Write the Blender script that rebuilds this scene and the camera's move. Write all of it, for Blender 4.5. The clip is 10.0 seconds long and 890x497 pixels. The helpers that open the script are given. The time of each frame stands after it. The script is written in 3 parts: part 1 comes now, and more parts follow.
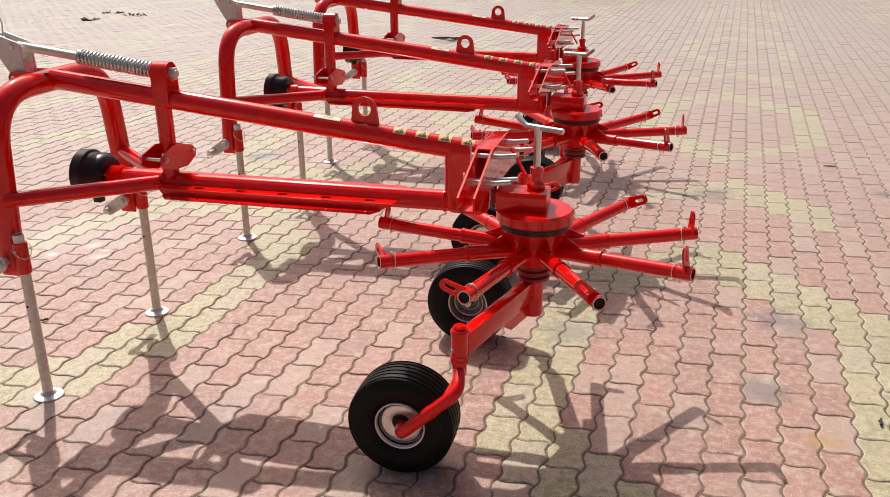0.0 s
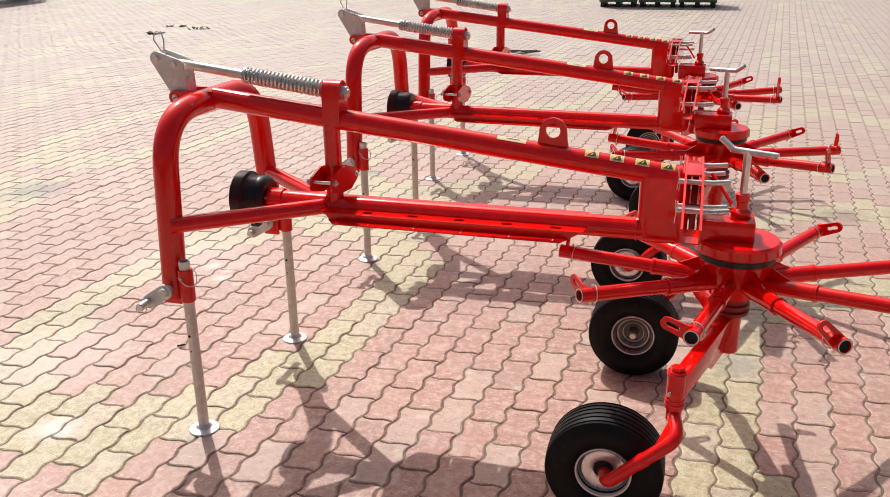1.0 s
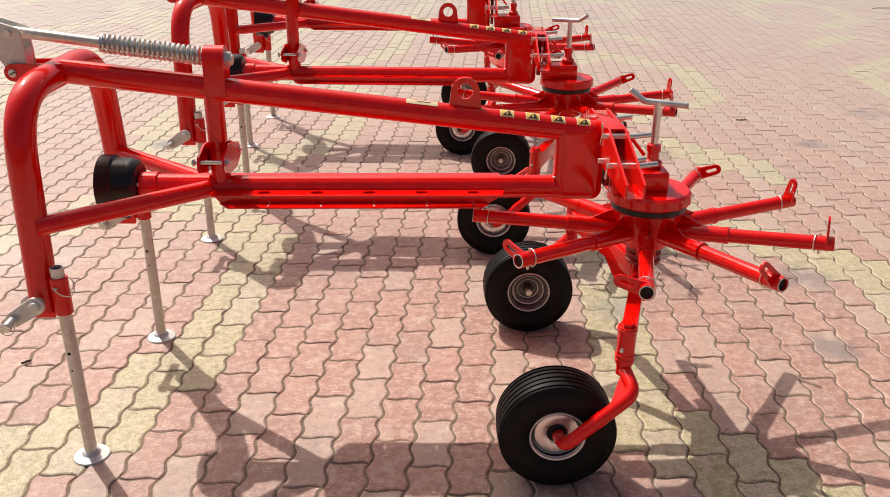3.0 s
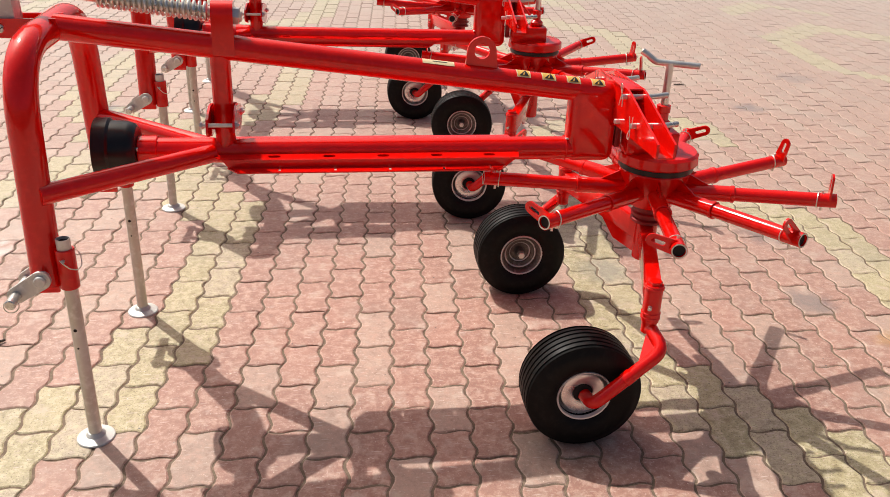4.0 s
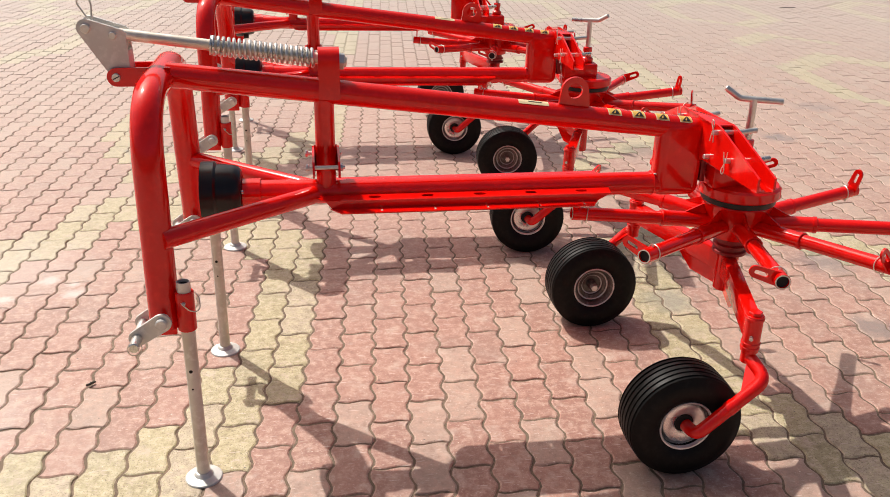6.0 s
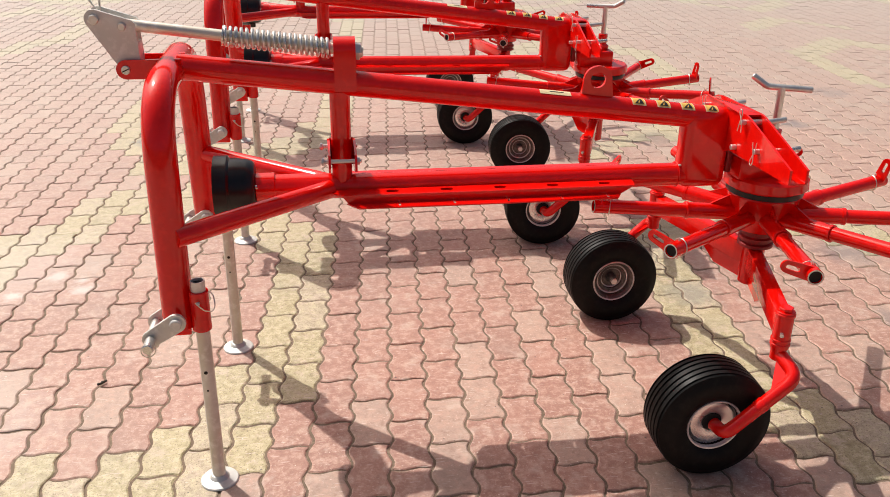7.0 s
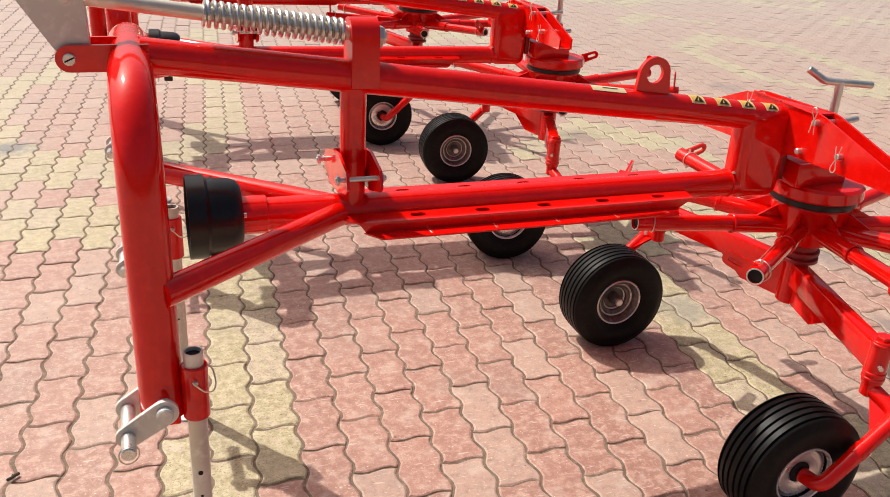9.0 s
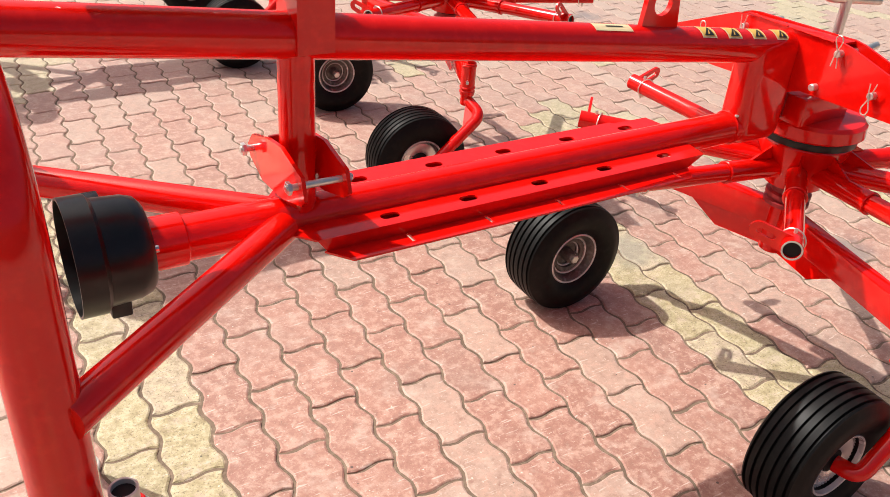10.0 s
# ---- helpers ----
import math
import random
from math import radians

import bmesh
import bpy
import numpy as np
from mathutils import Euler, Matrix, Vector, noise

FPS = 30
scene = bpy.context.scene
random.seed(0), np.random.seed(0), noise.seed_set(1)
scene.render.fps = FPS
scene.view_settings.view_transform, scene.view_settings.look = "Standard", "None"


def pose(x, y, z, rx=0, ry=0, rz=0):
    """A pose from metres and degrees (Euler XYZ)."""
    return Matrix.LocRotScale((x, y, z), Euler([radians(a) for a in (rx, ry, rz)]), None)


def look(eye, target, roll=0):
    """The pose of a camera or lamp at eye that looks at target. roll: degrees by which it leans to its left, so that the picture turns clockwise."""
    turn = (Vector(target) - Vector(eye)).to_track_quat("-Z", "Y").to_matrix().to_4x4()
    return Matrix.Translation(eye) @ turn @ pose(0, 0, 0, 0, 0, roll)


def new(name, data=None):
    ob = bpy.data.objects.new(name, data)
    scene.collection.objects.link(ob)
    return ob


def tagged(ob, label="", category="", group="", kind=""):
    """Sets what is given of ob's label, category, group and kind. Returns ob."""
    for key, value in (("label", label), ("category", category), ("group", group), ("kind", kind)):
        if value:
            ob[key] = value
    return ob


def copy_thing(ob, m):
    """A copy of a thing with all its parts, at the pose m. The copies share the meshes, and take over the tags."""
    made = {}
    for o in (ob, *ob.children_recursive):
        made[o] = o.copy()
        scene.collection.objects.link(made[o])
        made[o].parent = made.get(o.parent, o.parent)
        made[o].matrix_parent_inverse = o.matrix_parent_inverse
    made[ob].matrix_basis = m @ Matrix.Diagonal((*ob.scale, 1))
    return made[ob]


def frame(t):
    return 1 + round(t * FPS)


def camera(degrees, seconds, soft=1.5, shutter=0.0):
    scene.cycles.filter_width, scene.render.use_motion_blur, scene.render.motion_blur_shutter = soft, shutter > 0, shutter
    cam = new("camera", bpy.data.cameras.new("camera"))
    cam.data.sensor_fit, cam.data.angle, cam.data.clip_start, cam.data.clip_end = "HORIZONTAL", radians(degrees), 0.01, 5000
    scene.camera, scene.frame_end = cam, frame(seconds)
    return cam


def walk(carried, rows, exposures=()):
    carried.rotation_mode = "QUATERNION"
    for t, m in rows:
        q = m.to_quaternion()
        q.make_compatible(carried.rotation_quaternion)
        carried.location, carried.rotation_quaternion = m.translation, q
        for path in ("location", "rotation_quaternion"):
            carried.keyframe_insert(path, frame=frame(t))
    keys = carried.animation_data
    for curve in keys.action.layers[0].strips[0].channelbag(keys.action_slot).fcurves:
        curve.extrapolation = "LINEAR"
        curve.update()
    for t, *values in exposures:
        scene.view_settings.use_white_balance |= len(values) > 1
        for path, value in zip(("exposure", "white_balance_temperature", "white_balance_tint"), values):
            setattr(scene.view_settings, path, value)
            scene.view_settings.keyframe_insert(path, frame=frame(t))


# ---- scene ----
cam = camera(54.84, 10.0, soft=0.9)
PATH = [
    (0, (2.207, -2.484, 1.734), (1.764, -0.669, 1.018), -0.3),
    (0.5, (1.916, -2.434, 1.74), (1.33, -0.653, 1.044), -2.1),
    (1, (1.645, -2.423, 1.73), (1.124, -0.62, 1.04), -0.7),
    (1.5, (1.396, -2.509, 1.762), (1.061, -0.664, 1.066), -0.1),
    (2, (1.303, -2.466, 1.73), (1.057, -0.666, 0.894), 0.4),
    (2.5, (1.242, -2.35, 1.739), (1.188, -0.505, 0.97), -0.6),
    (2.7, (1.21, -2.326, 1.735), (1.181, -0.484, 0.954), -0.4),
    (3.8, (0.754, -2.291, 1.697), (1.005, -0.478, 0.89), 2.0),
    (4, (0.725, -2.254, 1.69), (0.992, -0.466, 0.835), 2.2),
    (4.5, (0.687, -2.157, 1.699), (0.963, -0.37, 0.845), 1.8),
    (5, (0.618, -2.114, 1.716), (0.852, -0.312, 0.881), 0.9),
    (5.5, (0.475, -2.23, 1.726), (0.752, -0.414, 0.936), 1.1),
    (6.8, (0.347, -2.255, 1.705), (0.64, -0.441, 0.915), 1.4),
    (7, (0.346, -2.163, 1.711), (0.624, -0.358, 0.894), 0.9),
    (7.5, (0.306, -2.03, 1.712), (0.594, -0.205, 0.946), 1.0),
    (8, (0.181, -1.951, 1.684), (0.574, -0.155, 0.897), 2.2),
    (8.5, (0.007, -1.845, 1.694), (0.529, -0.085, 0.9), 3.2),
    (9, (-0.059, -1.52, 1.567), (0.586, 0.19, 0.754), 3.6),
    (9.5, (-0.049, -1.234, 1.563), (0.809, 0.324, 0.65), 2.2),
    (10, (-0.109, -0.871, 1.535), (0.845, 0.564, 0.519), 4.7),
]
EXPOSURES = [(0, -0.17, 6250, 10), (1, -0.05, 6200, 10), (2.5, -0.05, 6450, 10), (4.5, 0.0, 6500, 10), (7.5, 0.0, 6480, 10), (8.5, 0.03, 6480, 10), (9.0, 0.03, 6480, 10), (9.5, 0.16, 6430, 10), (10, 0.27, 6400, 10)]
walk(cam, [(t, look(eye, target, roll)) for t, eye, target, roll in PATH], EXPOSURES)

# ---- world, sun ----
SUN_TO = Vector((-0.473, 0.61, 1.0)).normalized()
world = bpy.data.worlds.new("sky")
scene.world = world
world.use_nodes = True
wn = world.node_tree
sky = wn.nodes.new("ShaderNodeTexSky")
sky.sky_type = "NISHITA"
sky.sun_disc = False
sky.sun_elevation = math.asin(SUN_TO.z)
sky.sun_rotation = math.atan2(SUN_TO.x, SUN_TO.y)
sky.air_density, sky.dust_density, sky.ozone_density = 0.7, 8.0, 0.4
wn.links.new(sky.outputs[0], wn.nodes["Background"].inputs[0])
wn.nodes["Background"].inputs[1].default_value = 0.1
sun = new("sun", bpy.data.lights.new("sun", "SUN"))
sun.data.energy, sun.data.angle, sun.data.color = 4.05, radians(0.6), (1.0, 0.955, 0.885)
sun.matrix_world = look((0, 0, 0), -SUN_TO)

# ---- materials ----


def material(name, colour, rough=0.5, metal=0.0, coat=0.0):
    m = bpy.data.materials.new(name)
    m.use_nodes = True
    b = m.node_tree.nodes["Principled BSDF"]
    b.inputs["Base Color"].default_value = (*colour, 1)
    b.inputs["Roughness"].default_value = rough
    b.inputs["Metallic"].default_value = metal
    b.inputs["Coat Weight"].default_value = coat
    b.inputs["Coat Roughness"].default_value = 0.06
    return m


def node(m, kind, **values):
    n = m.node_tree.nodes.new(kind)
    for key, value in values.items():
        n.inputs[key.replace("_", " ")].default_value = value
    return n


def link(m, a, b):
    m.node_tree.links.new(a, b)


def mixed(m, factor, a, b, mode="MIX"):
    """A colour mix; each of factor, a and b is a socket or a value."""
    n = m.node_tree.nodes.new("ShaderNodeMix")
    n.data_type, n.blend_type = "RGBA", mode
    for value, socket in ((factor, n.inputs[0]), (a, n.inputs[6]), (b, n.inputs[7])):
        if isinstance(value, bpy.types.NodeSocket):
            link(m, value, socket)
        elif isinstance(value, tuple):
            socket.default_value = (*value, 1)
        else:
            socket.default_value = value
    return n.outputs[2]


def ramp(m, source, low, high, a=0.0, b=1.0):
    n = m.node_tree.nodes.new("ShaderNodeMapRange")
    link(m, source, n.inputs[0])
    for i, v in enumerate((low, high, a, b)):
        n.inputs[i + 1].default_value = v
    return n.outputs[0]


def noise_at(m, scale, detail=4.0, where="Position", rough=0.55):
    """Noise at a real-world scale: by the place in the world, or on the object."""
    n = node(m, "ShaderNodeTexNoise", Scale=scale, Detail=detail, Roughness=rough)
    if where == "Position":
        g = m.node_tree.nodes.new("ShaderNodeNewGeometry")
        link(m, g.outputs["Position"], n.inputs["Vector"])
    else:
        g = m.node_tree.nodes.new("ShaderNodeTexCoord")
        link(m, g.outputs["Object"], n.inputs["Vector"])
    return n.outputs["Fac"]


def bumped(m, height, strength, distance=0.002):
    n = node(m, "ShaderNodeBump", Strength=strength, Distance=distance)
    link(m, height, n.inputs["Height"])
    link(m, n.outputs[0], m.node_tree.nodes["Principled BSDF"].inputs["Normal"])


def worn(m, colour, dark, light, scale=60.0, rough=(0.3, 0.5), bump=0.1, where="Object"):
    """Two scales of variation in colour and gloss, and a fine relief."""
    b = m.node_tree.nodes["Principled BSDF"]
    fine, wide = noise_at(m, scale, 5, where), noise_at(m, scale / 9, 3, where)
    c = mixed(m, ramp(m, wide, 0.35, 0.7), dark, colour)
    c = mixed(m, ramp(m, fine, 0.5, 0.75), c, light)
    link(m, c, b.inputs["Base Color"])
    link(m, ramp(m, wide, 0.3, 0.7, *rough), b.inputs["Roughness"])
    bumped(m, fine, bump, 0.001)
    return m


RED = worn(material("red_paint", (0.8, 0.0045, 0.0016), 0.16), (0.8, 0.0045, 0.0016), (0.7, 0.0035, 0.0014), (0.84, 0.009, 0.004), 40, (0.07, 0.13), 0.035)
RED.node_tree.nodes["Principled BSDF"].inputs["Specular IOR Level"].default_value = 0.4
RED.node_tree.nodes["Principled BSDF"].inputs["Coat Weight"].default_value = 0.18
RED.node_tree.nodes["Principled BSDF"].inputs["Coat Roughness"].default_value = 0.04
# darker copy of the red paint, for recessed parts
DARK_RED = worn(material("red_paint_dark", (0.3, 0.008, 0.01), 0.4), (0.3, 0.008, 0.01), (0.2, 0.006, 0.008), (0.36, 0.02, 0.02), 60, (0.35, 0.55), 0.08)
ZINC = worn(material("galvanised_steel", (0.7, 0.69, 0.65), 0.4, 0.3), (0.7, 0.69, 0.65), (0.58, 0.57, 0.53), (0.78, 0.77, 0.73), 50, (0.35, 0.55), 0.1)
STEEL = worn(material("bright_steel", (0.78, 0.76, 0.7), 0.28, 0.8), (0.78, 0.76, 0.7), (0.6, 0.59, 0.56), (0.78, 0.78, 0.76), 80, (0.22, 0.4), 0.05)
PIPE = worn(material("weathered_zinc_pipe", (0.72, 0.69, 0.62), 0.45, 0.35), (0.72, 0.69, 0.62), (0.58, 0.54, 0.46), (0.8, 0.78, 0.73), 45, (0.36, 0.52), 0.1)
ROD = worn(material("worn_bright_rod", (0.82, 0.76, 0.66), 0.35, 0.45), (0.82, 0.76, 0.66), (0.66, 0.58, 0.47), (0.88, 0.85, 0.78), 22, (0.28, 0.45), 0.06)
BLACK = worn(material("black_plastic", (0.005, 0.005, 0.005), 0.36), (0.005, 0.005, 0.005), (0.003, 0.003, 0.003), (0.008, 0.008, 0.008), 70, (0.26, 0.38), 0.06)
RUBBER = worn(material("tyre_rubber", (0.004, 0.004, 0.004), 0.5), (0.004, 0.004, 0.004), (0.003, 0.003, 0.003), (0.01, 0.009, 0.008), 55, (0.4, 0.6), 0.2)
RIM = worn(material("silver_rim_paint", (0.8, 0.78, 0.76), 0.25, 0.3), (0.8, 0.78, 0.76), (0.7, 0.68, 0.66), (0.84, 0.83, 0.82), 60, (0.16, 0.3), 0.04)
RIM_DARK = worn(material("dark_rim_steel", (0.2, 0.18, 0.165), 0.42, 0.5), (0.16, 0.145, 0.13), (0.09, 0.08, 0.07), (0.24, 0.22, 0.2), 60, (0.35, 0.5), 0.08)
RUBBER.node_tree.nodes["Principled BSDF"].inputs["Specular IOR Level"].default_value = 0.2
BLACK.node_tree.nodes["Principled BSDF"].inputs["Specular IOR Level"].default_value = 0.45
DISC = worn(material("silver_wheel_disc", (0.86, 0.84, 0.82), 0.3, 0.75), (0.86, 0.84, 0.82), (0.78, 0.75, 0.72), (0.9, 0.88, 0.86), 60, (0.22, 0.34), 0.03)
# near-black for solid pieces that paint shade into holes and slots
HOLE_SHADE = material("hole_shade", (0.012, 0.009, 0.008), 0.8)
YELLOW = material("yellow_film", (0.78, 0.47, 0.1), 0.35)
CREAM = material("pale_film_edge", (0.78, 0.62, 0.36), 0.35)
INK = material("black_print", (0.015, 0.015, 0.015), 0.4)
WIRE = material("pale_wire", (0.75, 0.7, 0.6), 0.35, 0.7)


STAINS = (  # x, y, radius, colour, strength: spills and marks on the paving
    (-0.75, 3.56, 0.16, (0.12, 0.13, 0.15), 0.75),
    (-0.843, 1.518, 0.055, (0.7, 0.66, 0.62), 0.55),
    (-0.725, 1.47, 0.045, (0.7, 0.66, 0.62), 0.55),
    (-0.704, 1.357, 0.065, (0.7, 0.66, 0.62), 0.55),
    (-0.984, 1.33, 0.05, (0.7, 0.67, 0.62), 0.6),
    (-0.55, -0.15, 0.11, (0.68, 0.66, 0.66), 0.55),
    (-0.95, 0.35, 0.45, (0.6, 0.52, 0.46), 0.4),
    (-0.6, -0.65, 0.35, (0.6, 0.52, 0.46), 0.4),
    (-1.1, 1.6, 0.5, (0.6, 0.52, 0.46), 0.35),
    (1.92, 1.02, 0.17, (0.2, 0.2, 0.17), 0.5),
    (3.81, 3.55, 0.14, (0.13, 0.13, 0.14), 0.6),
    (2.64, 3.32, 0.2, (0.14, 0.12, 0.09), 0.5),
    (4.64, 4.43, 0.22, (0.15, 0.15, 0.16), 0.35),
    (2.86, 1.35, 0.17, (0.1, 0.1, 0.11), 0.5),
    (2.73, 0.67, 0.13, (0.1, 0.1, 0.11), 0.5),
    (2.89, 0.36, 0.09, (0.45, 0.24, 0.06), 0.55),
    (-2.9, 2.57, 0.3, (0.1, 0.11, 0.12), 0.5),
)


def paver_material(name, base, dark, light, spot, pits=0.25, dust_glare_near=(0.44, 0.345, 0.285), dust_glare_far=(0.455, 0.385, 0.335)):
    """Worn concrete: blotches, grain, pale flecks and scratches, pits, spills, and painted-in dust and glare."""
    m = material(name, base, 0.7)
    b = m.node_tree.nodes["Principled BSDF"]
    info = m.node_tree.nodes.new("ShaderNodeObjectInfo")
    geo = m.node_tree.nodes.new("ShaderNodeNewGeometry")

    def calc(kind, a, second, third=None):
        n = m.node_tree.nodes.new("ShaderNodeMath")
        n.operation = kind
        for k, v in enumerate((a, second, third)):
            if v is None:
                continue
            if isinstance(v, (int, float)):
                n.inputs[k].default_value = v
            else:
                link(m, v, n.inputs[k])
        return n.outputs[0]

    each = calc("FRACT", calc("ADD", info.outputs["Random"], geo.outputs["Random Per Island"]), None)
    other = calc("FRACT", calc("MULTIPLY", each, 7.31), None)
    grain = noise_at(m, 420, 3, "Position", 0.75)
    mottle = noise_at(m, 30, 6, "Position", 0.75)
    fleck = noise_at(m, 95, 5, "Position", 0.7)
    stain = noise_at(m, 2.2, 5, "Position", 0.6)
    pale = noise_at(m, 11, 6, "Position", 0.7)
    c = mixed(m, each, dark, base)
    c = mixed(m, calc("MULTIPLY", calc("GREATER_THAN", other, 0.82), 0.55), c, (0.46, 0.36, 0.28))
    c = mixed(m, ramp(m, mottle, 0.48, 0.6, 0, 1.0), c, light)
    c = mixed(m, ramp(m, mottle, 0.46, 0.34, 0, 0.7), c, spot)
    c = mixed(m, ramp(m, fleck, 0.585, 0.66, 0, 0.7), c, (0.67, 0.52, 0.43))
    for turn, wide, level in ((0.6, 120, 0.69), (-0.9, 150, 0.68), (1.9, 100, 0.69), (2.7, 110, 0.7)):
        scratch = node(m, "ShaderNodeTexNoise", Scale=1.0, Detail=2.0, Roughness=0.5)
        stretch = node(m, "ShaderNodeMapping", Scale=(14, wide, 14), Rotation=(0, 0, turn))
        link(m, geo.outputs["Position"], stretch.inputs["Vector"])
        link(m, stretch.outputs[0], scratch.inputs["Vector"])
        c = mixed(m, ramp(m, scratch.outputs["Fac"], level, level + 0.05, 0, 0.65), c, (0.72, 0.6, 0.52))
    c = mixed(m, ramp(m, grain, 0.58, 0.72, 0, 0.5), c, spot)
    pit = noise_at(m, 170, 3, "Position", 0.65)
    c = mixed(m, ramp(m, pit, 0.56, 0.66, 0, pits), c, tuple(0.6 * v for v in spot))
    for size, reach, share, colour in ((75, 0.2, 0.86, (0.78, 0.68, 0.58)), (24, 0.1, 0.55, (0.05, 0.04, 0.035))):
        dots = node(m, "ShaderNodeTexVoronoi", Scale=size, Randomness=1.0)
        link(m, geo.outputs["Position"], dots.inputs["Vector"])
        split = m.node_tree.nodes.new("ShaderNodeSeparateColor")
        link(m, dots.outputs["Color"], split.inputs[0])
        chosen = calc("MULTIPLY", calc("GREATER_THAN", split.outputs[0], share), calc("LESS_THAN", dots.outputs["Distance"], calc("MULTIPLY", split.outputs[1], reach)))
        c = mixed(m, calc("MULTIPLY", chosen, 0.8), c, colour)
    c = mixed(m, ramp(m, stain, 0.52, 0.75, 0, 0.35), c, (0.24, 0.2, 0.17))
    c = mixed(m, ramp(m, pale, 0.53, 0.68, 0, 0.6), c, (0.57, 0.44, 0.36))
    # dust and far glare, both painted into the colour by distance from the machines
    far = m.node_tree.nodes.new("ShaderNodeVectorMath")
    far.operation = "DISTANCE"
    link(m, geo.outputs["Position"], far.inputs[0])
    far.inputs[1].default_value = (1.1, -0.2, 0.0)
    dust_glare = calc("MULTIPLY_ADD", stain, 3.0, far.outputs["Value"])
    c = mixed(m, ramp(m, dust_glare, 2.7, 7.0, 0, 0.55), c, dust_glare_near)
    c = mixed(m, ramp(m, dust_glare, 7.0, 13.0, 0, 0.6), c, dust_glare_far)
    for x, y, r, colour, strength in STAINS:
        far = m.node_tree.nodes.new("ShaderNodeVectorMath")
        far.operation = "DISTANCE"
        link(m, geo.outputs["Position"], far.inputs[0])
        far.inputs[1].default_value = (x, y, 0)
        rag = calc("MULTIPLY_ADD", pale, r * 2.4, far.outputs["Value"])
        c = mixed(m, ramp(m, rag, r * 2.2, r * 1.5, 0, strength), c, colour)
    link(m, c, b.inputs["Base Color"])
    link(m, ramp(m, mottle, 0.3, 0.7, 0.46, 0.66), b.inputs["Roughness"])
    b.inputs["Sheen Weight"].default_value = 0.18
    b.inputs["Sheen Roughness"].default_value = 0.5
    bumped(m, calc("MULTIPLY_ADD", grain, 0.5, mottle), 0.45, 0.003)
    return m


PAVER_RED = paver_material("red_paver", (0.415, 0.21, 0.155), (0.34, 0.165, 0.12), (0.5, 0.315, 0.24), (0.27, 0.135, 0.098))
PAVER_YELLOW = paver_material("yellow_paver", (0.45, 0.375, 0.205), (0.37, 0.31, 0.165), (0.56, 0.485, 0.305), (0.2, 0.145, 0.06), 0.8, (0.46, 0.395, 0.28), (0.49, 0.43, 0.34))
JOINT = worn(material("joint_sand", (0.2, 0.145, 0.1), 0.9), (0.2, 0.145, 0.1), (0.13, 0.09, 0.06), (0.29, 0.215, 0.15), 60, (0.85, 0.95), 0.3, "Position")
b = JOINT.node_tree.nodes["Principled BSDF"]
plain = b.inputs["Base Color"].links[0].from_socket
# joints pale with distance too: the same glare put into their colour
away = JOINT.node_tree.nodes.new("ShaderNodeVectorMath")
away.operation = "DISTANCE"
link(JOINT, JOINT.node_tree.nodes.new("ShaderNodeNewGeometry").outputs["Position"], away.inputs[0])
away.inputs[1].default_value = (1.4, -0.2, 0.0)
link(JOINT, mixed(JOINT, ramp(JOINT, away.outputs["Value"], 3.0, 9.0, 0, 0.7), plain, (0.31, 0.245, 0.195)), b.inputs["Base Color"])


# ---- mesh tools ----


def finish(bm, name, mat, sharp=0.6):
    bmesh.ops.recalc_face_normals(bm, faces=bm.faces)
    for f in bm.faces:
        f.smooth = True
    for e in bm.edges:
        if len(e.link_faces) == 2 and e.calc_face_angle(0) > sharp:
            e.smooth = False
    me = bpy.data.meshes.new(name)
    bm.to_mesh(me)
    bm.free()
    me.materials.append(mat)
    return me


def part(name, bm, mat, parent, label=""):
    ob = new(name, finish(bm, name, mat))
    ob.parent = parent
    return tagged(ob, label)


def fillet(points, radius, n=8):
    """A polyline with its inner corners rounded."""
    pts = [Vector(p) for p in points]
    out = [pts[0]]
    for a, b, c in zip(pts, pts[1:], pts[2:]):
        u, w = (a - b).normalized(), (c - b).normalized()
        half = u.angle(w) / 2
        d = min(radius / math.tan(half), 0.49 * (a - b).length, 0.49 * (c - b).length)
        for i in range(n + 1):
            t = i / n
            p, q = b + u * d * (1 - t), b + w * d * t
            out.append(p.lerp(q, t) if d else b)
    return out + [pts[-1]]


def ring(bm, centre, side, up, r, seg):
    return [bm.verts.new(centre + side * (r * math.cos(2 * math.pi * i / seg)) + up * (r * math.sin(2 * math.pi * i / seg))) for i in range(seg)]


def bridge(bm, a, b):
    n = len(a)
    for i in range(n):
        bm.faces.new((a[i], a[(i + 1) % n], b[(i + 1) % n], b[i]))


